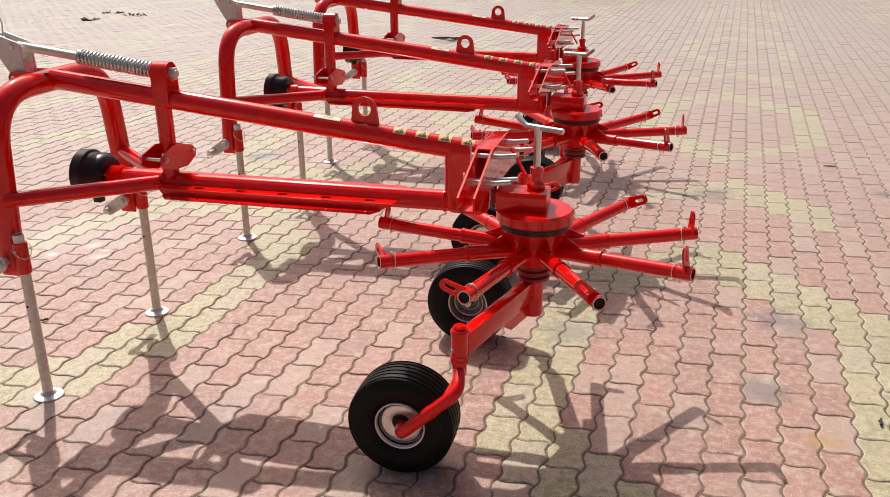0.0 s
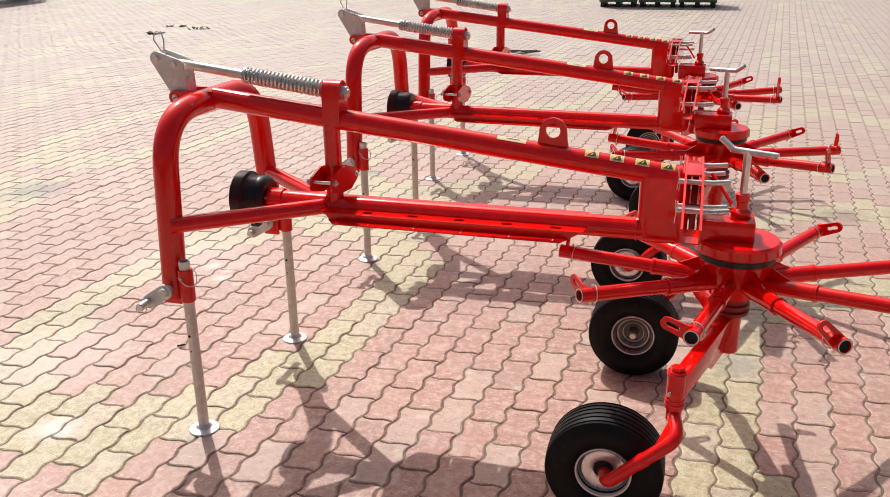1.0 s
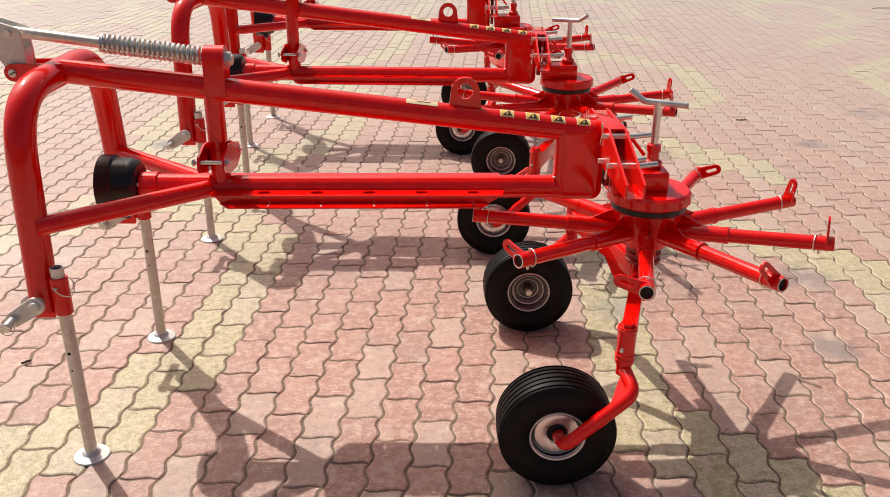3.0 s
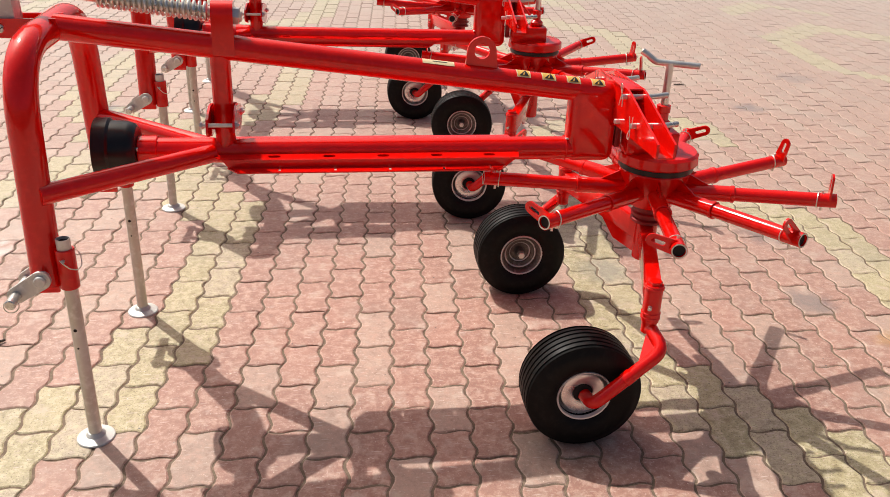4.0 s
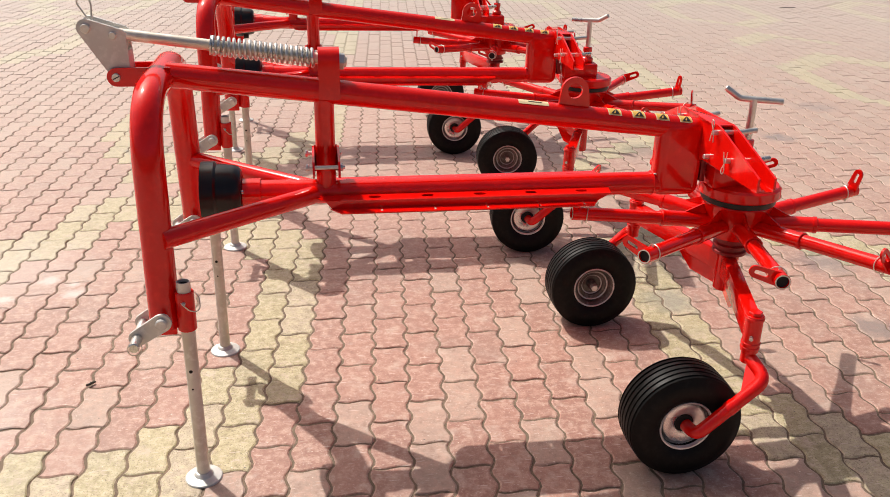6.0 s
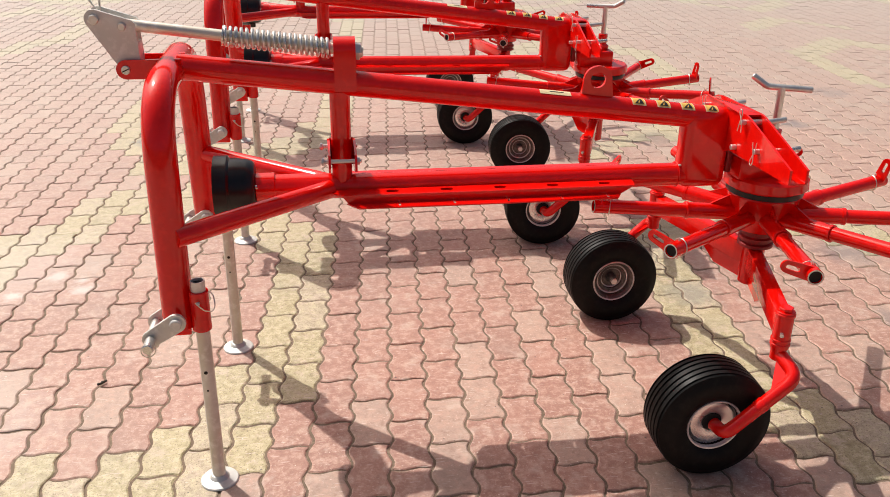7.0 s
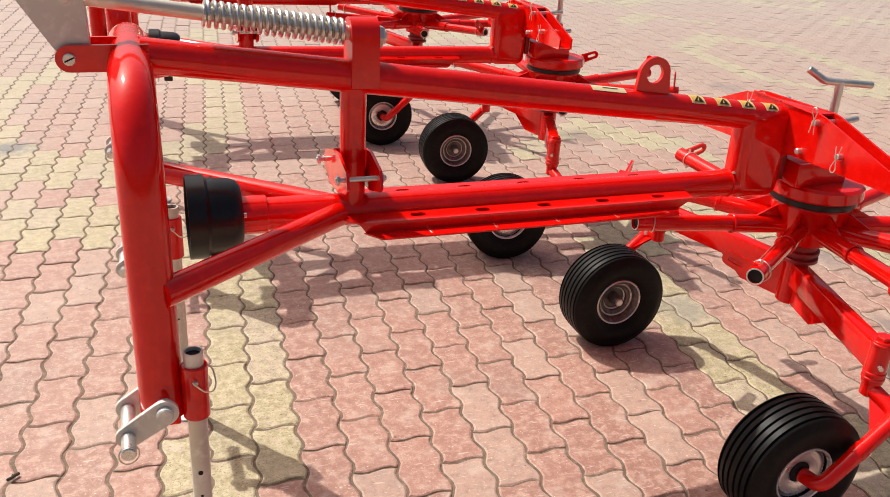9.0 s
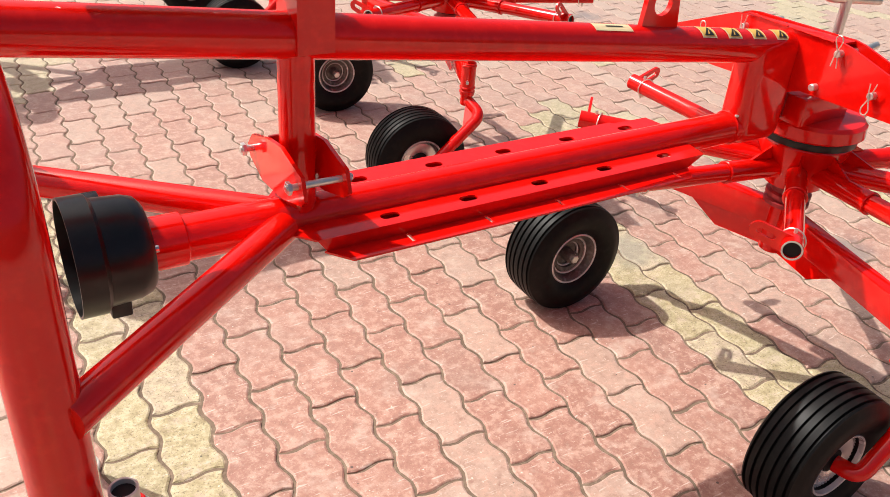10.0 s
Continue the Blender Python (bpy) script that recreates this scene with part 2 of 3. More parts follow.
def tube(path, r, seg=20, bore=0.0, bm=None, edge=0.0):
    """A round bar along a path; with a bore, its far end is an open pipe. edge: chamfer at both ends."""
    bm = bm or bmesh.new()
    pts = [Vector(p) for p in path]
    rings = []
    way = (pts[1] - pts[0]).normalized()
    side = way.orthogonal().normalized()
    for i, p in enumerate(pts):
        ahead = (pts[min(i + 1, len(pts) - 1)] - pts[max(i - 1, 0)]).normalized()
        side = (side - ahead * side.dot(ahead)).normalized()
        up = ahead.cross(side)
        if edge and i in (0, len(pts) - 1):
            shift = ahead * (edge if i == 0 else -edge)
            first, second = ring(bm, p, side, up, r - edge, seg), ring(bm, p + shift, side, up, r, seg)
            rings += [first, second] if i == 0 else [second, first]
        else:
            rings.append(ring(bm, p, side, up, r, seg))
    for a, b in zip(rings, rings[1:]):
        bridge(bm, a, b)
    bm.faces.new(rings[0])
    if bore:
        lip = ring(bm, pts[-1], side, up, bore, seg)
        deep = ring(bm, pts[-1] - ahead * bore * 3, side, up, bore, seg)
        bridge(bm, rings[-1], lip)
        bridge(bm, lip, deep)
        bm.faces.new(deep)
    else:
        bm.faces.new(rings[-1])
    return bm


def lathe(profile, m, seg=40, bm=None):
    """A turned shape: (radius, height) pairs round the z axis of the pose m."""
    bm = bm or bmesh.new()
    rings = [[bm.verts.new(m @ Vector((r * math.cos(2 * math.pi * i / seg), r * math.sin(2 * math.pi * i / seg), h))) for i in range(seg)] for r, h in profile]
    for a, b in zip(rings, rings[1:]):
        bridge(bm, a, b)
    if profile[0] != profile[-1]:
        bm.faces.new(rings[0])
        bm.faces.new(rings[-1])
    return bm


def circle(cx, cy, r, n=20, a0=0.0, a1=2 * math.pi):
    closed = abs(a1 - a0) > 6.28
    k = n if closed else n - 1
    return [(cx + r * math.cos(a0 + (a1 - a0) * i / k), cy + r * math.sin(a0 + (a1 - a0) * i / k)) for i in range(n)]


def slot(cx, cy, length, r, n=8):
    h = math.pi / 2
    return circle(cx + length / 2, cy, r, n, -h, h) + circle(cx - length / 2, cy, r, n, h, 3 * h)


def plate(outline, m, thick, holes=(), bm=None):
    """A sheet in the xy plane of the pose m, thick along its z, with holes through it."""
    bm = bm or bmesh.new()
    made, edges = [], []
    for loop in (outline, *holes):
        vs = [bm.verts.new((x, y, -thick / 2)) for x, y in loop]
        made += vs
        edges += [bm.edges.new((vs[i], vs[(i + 1) % len(vs)])) for i in range(len(vs))]
    faces = [f for f in bmesh.ops.triangle_fill(bm, use_beauty=True, edges=edges, normal=(0, 0, 1))["geom"] if isinstance(f, bmesh.types.BMFace)]
    grown = bmesh.ops.extrude_face_region(bm, geom=faces)["geom"]
    fresh = [v for v in grown if isinstance(v, bmesh.types.BMVert)]
    for v in fresh:
        v.co.z += thick
    for v in made + fresh:
        v.co = m @ v.co
    return bm


def box(size, m, bevel=0.003, bm=None, segments=2):
    tmp = bmesh.new()
    bmesh.ops.create_cube(tmp, size=1, matrix=Matrix.Diagonal((*size, 1)))
    if bevel:
        bmesh.ops.bevel(tmp, geom=tmp.edges[:], offset=bevel, segments=segments, affect="EDGES", profile=0.5)
    bmesh.ops.transform(tmp, matrix=m, verts=tmp.verts)
    if bm is None:
        return tmp
    me = bpy.data.meshes.new("tmp")
    tmp.to_mesh(me)
    tmp.free()
    bm.from_mesh(me)
    bpy.data.meshes.remove(me)
    return bm


def between(a, b, up=(0, 0, 1)):
    """A pose at the middle of a and b with its x axis along them."""
    a, b = Vector(a), Vector(b)
    x = (b - a).normalized()
    y = Vector(up).cross(x).normalized()
    z = x.cross(y)
    m = Matrix((x, y, z)).transposed().to_4x4()
    m.translation = (a + b) / 2
    return m


def sheet(corners, thick):
    """A flat plate of that thickness with these corners."""
    bm = bmesh.new()
    a, b, c = corners
    lift = (b - a).cross(c - a).normalized() * thick / 2
    low, high = [bm.verts.new(p - lift) for p in corners], [bm.verts.new(p + lift) for p in corners]
    bm.faces.new(low)
    bm.faces.new(high)
    bridge(bm, low, high)
    return bm


def nut(centre, axis, r, thick, bm=None):
    m = Vector(axis).to_track_quat("Z", "Y").to_matrix().to_4x4()
    m.translation = centre
    return lathe([(r * 0.86, -thick / 2), (r, -thick / 2 + r * 0.1), (r, thick / 2 - r * 0.1), (r * 0.86, thick / 2)], m, 6, bm)


def bolt(a, b, r, name, parent, mat=None):
    """A bolt with a head, a nut and washers from a to b."""
    a, b = Vector(a), Vector(b)
    w = (b - a).normalized()
    bm = tube([a, b], r, 12, edge=r * 0.2)
    nut(a + w * r, w, r * 1.9, r * 1.3, bm)
    nut(b - w * r * 1.6, w, r * 1.9, r * 1.5, bm)
    return part(name, bm, mat or STEEL, parent)


XZ = Matrix(((1, 0, 0, 0), (0, 0, -1, 0), (0, 1, 0, 0), (0, 0, 0, 1)))  # sheet upright along the beam: its y is up, its z towards -y
YZ = Matrix(((0, 0, 1, 0), (1, 0, 0, 0), (0, 1, 0, 0), (0, 0, 0, 1)))  # sheet upright across the beam: its x is y, its y is up


def at(x, y, z):
    return Matrix.Translation((x, y, z))


# ---- the rake ----
BEAM0, BEAM_SLOPE, BEAM_R = 1.163, -0.117, 0.038
ROTOR_X, ARM_R, ARM_TURN = 1.835, 0.59, 17.0
WHEEL_X, WHEEL_Y, WHEEL_Z = 1.488, 0.498, 0.18


def beam_z(x):
    return BEAM0 + BEAM_SLOPE * x


def sticker(x, length, a0, a1, mat, parent, name, lift=0.0012, label=""):
    """A film on the main beam, from angle a0 to a1 off its top towards the near side."""
    bm = bmesh.new()
    rows = []
    for i in range(2):
        row = []
        for k in range(7):
            a = radians(a0 + (a1 - a0) * k / 6)
            r = BEAM_R + lift
            xx = x + length * (i - 0.5)
            row.append(bm.verts.new((xx, -r * math.sin(a), beam_z(xx) + r * math.cos(a))))
        rows.append(row)
    for k in range(6):
        bm.faces.new((rows[0][k], rows[1][k], rows[1][k + 1], rows[0][k + 1]))
    return part(name, bm, mat, parent, label)


def warning_mark(x, parent):
    s = sticker(x, 0.045, -3, 51, CREAM, parent, "warning_sticker", 0.0012, "small yellow and black warning sticker")
    sticker(x, 0.038, 2, 46, YELLOW, s, "printed_field", 0.0017)
    # a warning triangle in outline: black, with a smaller yellow one on it
    for r, mat, corners in ((BEAM_R + 0.0022, INK, ((-0.015, 43), (0.0155, 43), (0.0085, 6))), (BEAM_R + 0.003, YELLOW, ((-0.0045, 39), (0.0015, 39), (0.004, 21)))):
        bm = bmesh.new()
        (u0, a0), (u1, a1), (u2, a2) = corners
        rows = []
        for k in range(7):
            f = k / 6
            row = []
            for u in (u0 + (u2 - u0) * f, u1 + (u2 - u1) * f + (0.0004 if k == 6 else 0.0)):
                a = radians(a0 + (a2 - a0) * f)
                row.append(bm.verts.new((x + u, -r * math.sin(a), beam_z(x + u) + r * math.cos(a))))
            rows.append(row)
        for p, q in zip(rows, rows[1:]):
            bm.faces.new((p[0], p[1], q[1], q[0]))
        part("printed_mark", bm, mat, s)


def spring(a, b, radius, wire, turns, parent):
    a, b = Vector(a), Vector(b)
    w = (b - a).normalized()
    side = w.orthogonal().normalized()
    up = w.cross(side)
    n = turns * 14
    pts = [a.lerp(b, i / n) + side * radius * math.cos(2 * math.pi * i * turns / n) + up * radius * math.sin(2 * math.pi * i * turns / n) for i in range(n + 1)]
    return part("coil_spring", tube(pts, wire, 8), STEEL, parent, "bright zinc-plated coil spring")


def loop_wire(centre, a, b, size, wire, name, parent, n=18, squash=1.0):
    """A closed ring of wire in the plane of a and b."""
    c, a, b = Vector(centre), Vector(a).normalized(), Vector(b).normalized()
    pts = [c + a * size * math.cos(2 * math.pi * i / n) + b * size * squash * math.sin(2 * math.pi * i / n) for i in range(n + 1)]
    return part(name, tube(pts, wire, 6), WIRE, parent)


def hairpin(at_pin, parent, way):
    """A spring clip through the end of a pin: two crossed prongs on one side, a round eye hanging on the other."""
    x, y, z = at_pin
    path = [(x - 0.002, y - 0.008, z + way * 0.03), (x, y - 0.002, z + way * 0.006), (x - 0.003, y + 0.003, z - way * 0.012), (x - 0.006, y + 0.01, z - way * 0.03),
            (x - 0.007, y + 0.006, z - way * 0.041), (x - 0.007, y - 0.004, z - way * 0.042), (x - 0.006, y - 0.009, z - way * 0.031),
            (x - 0.004, y - 0.002, z - way * 0.012), (x - 0.006, y + 0.003, z + way * 0.008), (x - 0.008, y + 0.004, z + way * 0.028)]
    return part("safety_clip", tube(fillet(path, 0.012, 4), 0.0015, 6), WIRE, parent)


def wheel(rake, s):
    """One wheel; s: -1 the one at the near side, +1 the far one. The axle comes in from outside."""
    m = at(WHEEL_X + (0.012 if s > 0 else -0.004), s * WHEEL_Y - (0.012 if s > 0 else 0), WHEEL_Z) @ pose(0, 0, 0, 90 * (1 if s < 0 else -1), 0, 0)
    # the pose's z axis now points outwards
    R, w = 0.182, 0.078
    prof = [(0.078, -0.048), (0.09, -0.062), (0.112, -w + 0.004), (0.14, -w), (0.158, -w + 0.005), (0.17, -w + 0.013)]
    tread = [-0.054, -0.033, -0.012, 0.012, 0.033, 0.054]
    prof.append((0.1765, -0.063))
    for g in tread:
        crown = R - 0.9 * g * g
        prof += [(crown, g - 0.004), (crown - 0.007, g - 0.002), (crown - 0.007, g + 0.002), (crown, g + 0.004)]
    prof.append((0.1765, 0.063))
    prof += [(r, -h) for r, h in reversed(prof[:6])]
    tyre = part("tyre", lathe(prof + [prof[0]], m, 64), RUBBER, rake, "black rubber tyre with grooved tread")
    inner = [(0.046, -0.03), (0.056, -0.034), (0.064, -0.03), (0.069, -0.048), (0.076, -0.056), (0.084, -0.059), (0.087, -0.054), (0.081, -0.048), (0.081, 0.05)]
    rim = lathe([(0.081, 0.05), (0.087, 0.056), (0.0855, 0.061), (0.081, 0.06), (0.079, 0.052), (0.0765, 0.02), (0.07, 0.004), (0.06, 0.0), (0.03, 0.0), (0.024, -0.012),
                 (0.032, -0.012), (0.042, -0.014)] + inner, m, 48)
    # far wheels take a darker rim colour than near ones
    part("rim", rim, RIM if s < 0 else RIM_DARK, tyre, "silver painted steel rim" if s < 0 else "dark-toned steel rim")
    part("wheel_disc", lathe([(0.026, 0.004), (0.066, 0.008), (0.0705, 0.016), (0.0705, 0.036), (0.068, 0.043), (0.062, 0.0455), (0.036, 0.042), (0.03, 0.038), (0.026, 0.004)], m, 48), DISC, tyre, "bright dished wheel disc")
    part("hub", lathe([(0.018, -0.055), (0.02, -0.052), (0.02, -0.01), (0.03, -0.008), (0.03, 0.02), (0.02, 0.04)], m, 24), RIM_DARK, tyre)
    # separate silver rings on the rim's inner face
    for r, h in ((0.084, -0.058), (0.063, -0.034), (0.043, -0.02)):
        part("rim_ring", lathe([(r - 0.0035, h + 0.003), (r - 0.003, h - 0.002), (r, h - 0.0035), (r + 0.003, h - 0.001), (r + 0.0035, h + 0.003), (r - 0.0035, h + 0.003)], m, 40), RIM, tyre)
    if s < 0:
        # black disc painted in as the shaded opening of the hub
        part("hub_dark_disc", lathe([(0.004, 0.0425), (0.03, 0.042), (0.031, 0.04), (0.02, 0.037)], m, 24), HOLE_SHADE, tyre)
    part("axle_nut", nut(m @ Vector((0, 0, -0.056)), m.to_3x3() @ Vector((0, 0, 1)), 0.014, 0.018), STEEL, tyre)
    return tyre


def rake_arm(rake, angle, roll):
    """A tine arm with its slotted end plate and safety clip, turned about the rotor."""
    m = at(ROTOR_X, 0, 0.632) @ pose(0, 0, 0, 0, 0, angle) @ pose(0, 0, 0, 0, -3.8, 0)
    arm = part("tine_arm", tube([m @ Vector((0.24, 0, 0.0)), m @ Vector((ARM_R, 0, 0.0))], 0.0235, 20, 0.0185, edge=0.0), RED, rake, "red tubular tine arm with open end")
    # solid black plug puts the shade inside the pipe into colour
    part("bore", tube([m @ Vector((ARM_R - 0.05, 0, 0)), m @ Vector((ARM_R - 0.007, 0, 0))], 0.018, 16), HOLE_SHADE, arm)
    part("pipe_edge", lathe([(0.0186, 0.0004), (0.0222, 0.0004), (0.0222, 0.0012), (0.0186, 0.0012), (0.0186, 0.0004)], m @ at(ARM_R, 0, 0) @ pose(0, 0, 0, 0, 90, 0), 20), PIPE, arm)
    # slotted plate beside the open end, at right angles to the arm
    p = m @ at(ARM_R - 0.022, 0, 0) @ pose(0, 0, 0, -roll, 0, 0) @ pose(0, 0, 0, 90, 0, 90) @ pose(0, 0, 0, 0, 0, 180)
    outline = circle(0.078, 0, 0.019, 10, -math.pi / 2, math.pi / 2) + [(0.0, 0.023), (0.0, -0.023)]
    part("end_plate", plate(outline, p, 0.007, [slot(0.06, 0, 0.03, 0.0065)]), RED, arm)
    q = m @ at(ARM_R - 0.055, 0, 0)
    x = q.to_3x3()
    loop_wire(q.translation, x @ Vector((0.25, 1, 0)), x @ Vector((0, 0, 1)), 0.0275, 0.0018, "safety_clip", arm)
    part("clip_pin", tube([q @ Vector((0.012, 0, -0.036)), q @ Vector((0.012, 0, 0.033))], 0.004, 8), STEEL, arm)
    return arm


def build_rake():
    rake = new("hay_rake")
    # hitch frame
    hoop = fillet([(-0.064, -0.372, 0.525), (-0.069, -0.313, 1.161), (-0.07, 0.345, 1.161), (-0.066, 0.412, 0.525)], 0.21, 14)
    part("hitch_frame", tube(hoop, 0.0435, 28), RED, rake, "red bent-tube hitch frame")
    for s in (-1, 1):
        part("brace", tube([(-0.05, s * 0.372, 0.79), (0.372, s * 0.03, 0.788)], 0.029, 20), RED, rake)
        # support leg with its sleeve
        part("leg_sleeve", tube([(0, s * 0.393, 0.522), (0, s * 0.393, 0.642)], 0.0265, 24, edge=0.002), RED, rake)
        leg = part("support_leg", tube([(0, s * 0.393, 0.012), (0, s * 0.393, 0.672)], 0.0195, 20, 0.016), PIPE, rake, "weathered zinc support leg with a round foot")
        part("foot", lathe([(0.056, 0.0), (0.057, 0.002), (0.054, 0.006), (0.03, 0.012), (0.024, 0.022), (0.0205, 0.024)], at(0, s * 0.393, 0), 36), ZINC, leg, "round galvanised foot plate")
        for z in (0.39, 0.33):
            # black pegs through the leg, painting its holes as dark
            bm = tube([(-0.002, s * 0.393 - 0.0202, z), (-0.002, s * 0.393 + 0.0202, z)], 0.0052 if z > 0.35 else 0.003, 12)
            part("leg_hole_plug", bm, HOLE_SHADE, leg)
        y = s * 0.393
        wire = [(-0.006, y - 0.037, 0.622), (0.003, y - 0.038, 0.611), (0.016, y - 0.032, 0.594), (0.034, y - 0.018, 0.583), (0.041, y - 0.002, 0.592), (0.037, y + 0.012, 0.618), (0.02, y + 0.026, 0.632), (0.0, y + 0.034, 0.616)]
        part("safety_clip", tube(fillet(wire, 0.02, 4), 0.0017, 6), WIRE, leg)
        # black filling darkens the leg's open top in place of shade
        part("bore", tube([(0, y, 0.63), (0, y, 0.664)], 0.0158, 16), HOLE_SHADE, leg)
        part("clip_pin", tube([(0.0, s * 0.393 - 0.034, 0.615), (0.0, s * 0.393 + 0.034, 0.615)], 0.005, 10, edge=0.001), STEEL, leg)
        # lower hitch link: two short plates and a pin
        lower = plate(circle(0, 0, 0.027, 12, -math.pi / 2, math.pi / 2) + circle(-0.082, 0, 0.024, 12, math.pi / 2, 1.5 * math.pi), at(-0.062, s * 0.385 - 0.05, 0.566) @ pose(0, 0, 0, 0, -32, 0) @ XZ, 0.009, [circle(-0.082, 0, 0.013, 12)])
        part("hitch_link", lower, ZINC, rake, "short galvanised hitch link")
        lower = plate(circle(0, 0, 0.027, 12, -math.pi / 2, math.pi / 2) + circle(-0.082, 0, 0.024, 12, math.pi / 2, 1.5 * math.pi), at(-0.062, s * 0.385 + 0.05, 0.566) @ pose(0, 0, 0, 0, -32, 0) @ XZ, 0.009, [circle(-0.082, 0, 0.013, 12)])
        part("hitch_link", lower, ZINC, rake)
        bm = tube([(-0.062, s * 0.385 - 0.068, 0.566), (-0.062, s * 0.385 + 0.066, 0.566)], 0.0165, 20, edge=0.003)
        part("link_bolt", bm, ZINC, rake)
        y0, y1 = (-0.495, -0.305) if s < 0 else (0.495, 0.305)
        pin = part("hitch_pin", tube([(-0.132, y1, 0.522), (-0.132, y0, 0.522)], 0.0145, 18, edge=0.0025), STEEL, rake, "bright steel hitch pin with a ring clip")
        loop_wire((-0.132, y0 + (0.012 if s < 0 else -0.012), 0.515), (1, 0.2, 0), (0, 0.2, 1), 0.019, 0.0016, "safety_clip", pin)
        bm = box((0.07, 0.012, 0.075), at(-0.066, s * 0.385, 0.54), 0.004)
        part("link_web", bm, RED, rake)
    # main beam
    x0, x1 = -0.05, 1.634
    beam = part("main_beam", tube([(x0, 0, beam_z(x0)), (x1, 0, beam_z(x1))], BEAM_R, 32), RED, rake, "glossy red main beam tube")
    for i in range(4):
        warning_mark(1.347 + 0.0825 * i, beam)
    sticker(1.075, 0.1, 5, 38, CREAM, beam, "long_sticker", 0.0012, "long yellow sticker with an unreadable line")
    sticker(1.08, 0.045, 17, 22, INK, beam, "printed_bar", 0.002)
    # lifting eye
    top = circle(1.213, 1.104, 0.046, 18, 0, math.pi)
    part("lifting_eye", plate(top + [(1.158, 1.03), (1.158, 1.005), (1.268, 1.005), (1.268, 1.03)], XZ, 0.012, [circle(1.213, 1.106, 0.0245, 22)]), RED, rake, "red lifting eye plate with a round hole")
    # top link: lugs, clevis, rod, spring, saddle
    for s in (-1, 1):
        lug = circle(-0.182, 1.172, 0.027, 12, math.pi / 2, 1.5 * math.pi) + [(-0.03, 1.145), (-0.03, 1.2)]
        part("lug", plate(lug, at(0, s * 0.044, 0) @ XZ, 0.01), RED, rake)
        cheek = circle(-0.252, 1.31, 0.026, 12, math.radians(70), math.radians(215)) + [(-0.208, 1.188), (-0.196, 1.178), (-0.15, 1.178), (-0.142, 1.188), (-0.146, 1.298), (-0.152, 1.305)]
        part("clevis_plate", plate(cheek, at(0, s * 0.031, 0) @ XZ, 0.009), ZINC, rake, "galvanised clevis plate of the top link")
    part("clevis_web", box((0.006, 0.05, 0.06), at(-0.146, 0, 1.215), 0.002), ZINC, rake)
    for x, z, r in ((-0.252, 1.31, 0.0135), (-0.18, 1.29, 0.011), (-0.182, 1.172, 0.0125)):
        w = 0.056 if x > -0.2 and z < 1.2 else 0.046
        pin = part("clevis_pin", tube([(x, -w, z), (x, w, z)], r, 18, edge=0.002), STEEL, rake)
        if z < 1.2:
            # thin black strip painted on for the shaded screw slot
            part("screw_slot_strip", box((0.021, 0.001, 0.003), at(x, -w - 0.0002, z) @ pose(0, 0, 0, 0, -25, 0), 0.0), HOLE_SHADE, pin)
    part("pull_loop", tube(fillet([(-0.246, 0, 1.325), (-0.275, -0.004, 1.375), (-0.268, -0.002, 1.404), (-0.245, 0.004, 1.4), (-0.238, 0.004, 1.37), (-0.24, 0, 1.325)], 0.014, 4), 0.0027, 8), STEEL, rake)
    rod0, rod1 = Vector((-0.18, 0, 1.29)), Vector((0.485, 0, 1.203))
    part("spring_rod", tube([rod0, rod1], 0.0165, 20, edge=0.002), ROD, rake, "worn bright spring rod")
    a, b = rod0.lerp(rod1, 0.405), rod0.lerp(rod1, 0.86)
    spring(a, b, 0.0255, 0.0052, 20, rake)
    along = (rod1 - rod0).normalized()
    m = along.to_track_quat("Z", "Y").to_matrix().to_4x4()
    m.translation = a
    part("spring_washer", lathe([(0.0165, -0.006), (0.029, -0.005), (0.029, 0.0), (0.0165, 0.001)], m, 24), STEEL, rake)
    m.translation = rod0.lerp(rod1, 0.972)
    part("rod_nut", nut(m.translation, along, 0.026, 0.024), STEEL, rake)
    part("rod_washer", lathe([(0.0165, -0.018), (0.031, -0.018), (0.031, -0.013), (0.0165, -0.013)], m, 24), STEEL, rake)
    tomb = circle(0, 1.208, 0.041, 16, 0, math.pi) + [(-0.043, 1.095), (0.043, 1.095)]
    part("saddle", plate(tomb, at(0.43, 0, 0) @ YZ, 0.064), RED, rake, "red saddle block on the beam")
    # post, clamp plates and bolts
    part("post", tube([(0.412, 0, 0.79), (0.412, 0, 1.09)], 0.031, 24), RED, rake)
    hexa = [(-0.128, 0.885), (-0.115, 0.87), (-0.03, 0.845), (0.06, 0.838), (0.12, 0.862), (0.13, 0.882), (0.105, 0.91), (0.03, 0.932), (-0.03, 0.94), (-0.115, 0.922)]
    for x in (0.373, 0.451):
        part("clamp_plate", plate(hexa, at(x, 0, 0) @ YZ, 0.007), RED, rake)
    # guessed back plate; its dark red puts the clamp's inner shade into colour
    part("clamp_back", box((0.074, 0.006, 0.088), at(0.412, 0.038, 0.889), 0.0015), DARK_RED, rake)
    bolt((0.348, -0.1, 0.9), (0.468, -0.1, 0.9), 0.0062, "clamp_bolt", rake)
    bolt((0.345, 0.1, 0.886), (0.465, 0.1, 0.886), 0.0062, "clamp_bolt", rake)
    # shaft tube and guard
    part("shaft_tube", tube([(0.15, 0, 0.79), (0.4, 0, 0.788)], 0.04, 28), RED, rake)
    part("shaft_collar", tube([(0.146, 0, 0.79), (0.205, 0, 0.79)], 0.046, 28, edge=0.002), RED, rake)
    m = at(0.024, 0, 0.795) @ pose(0, 0, 0, 0, 90, 0)
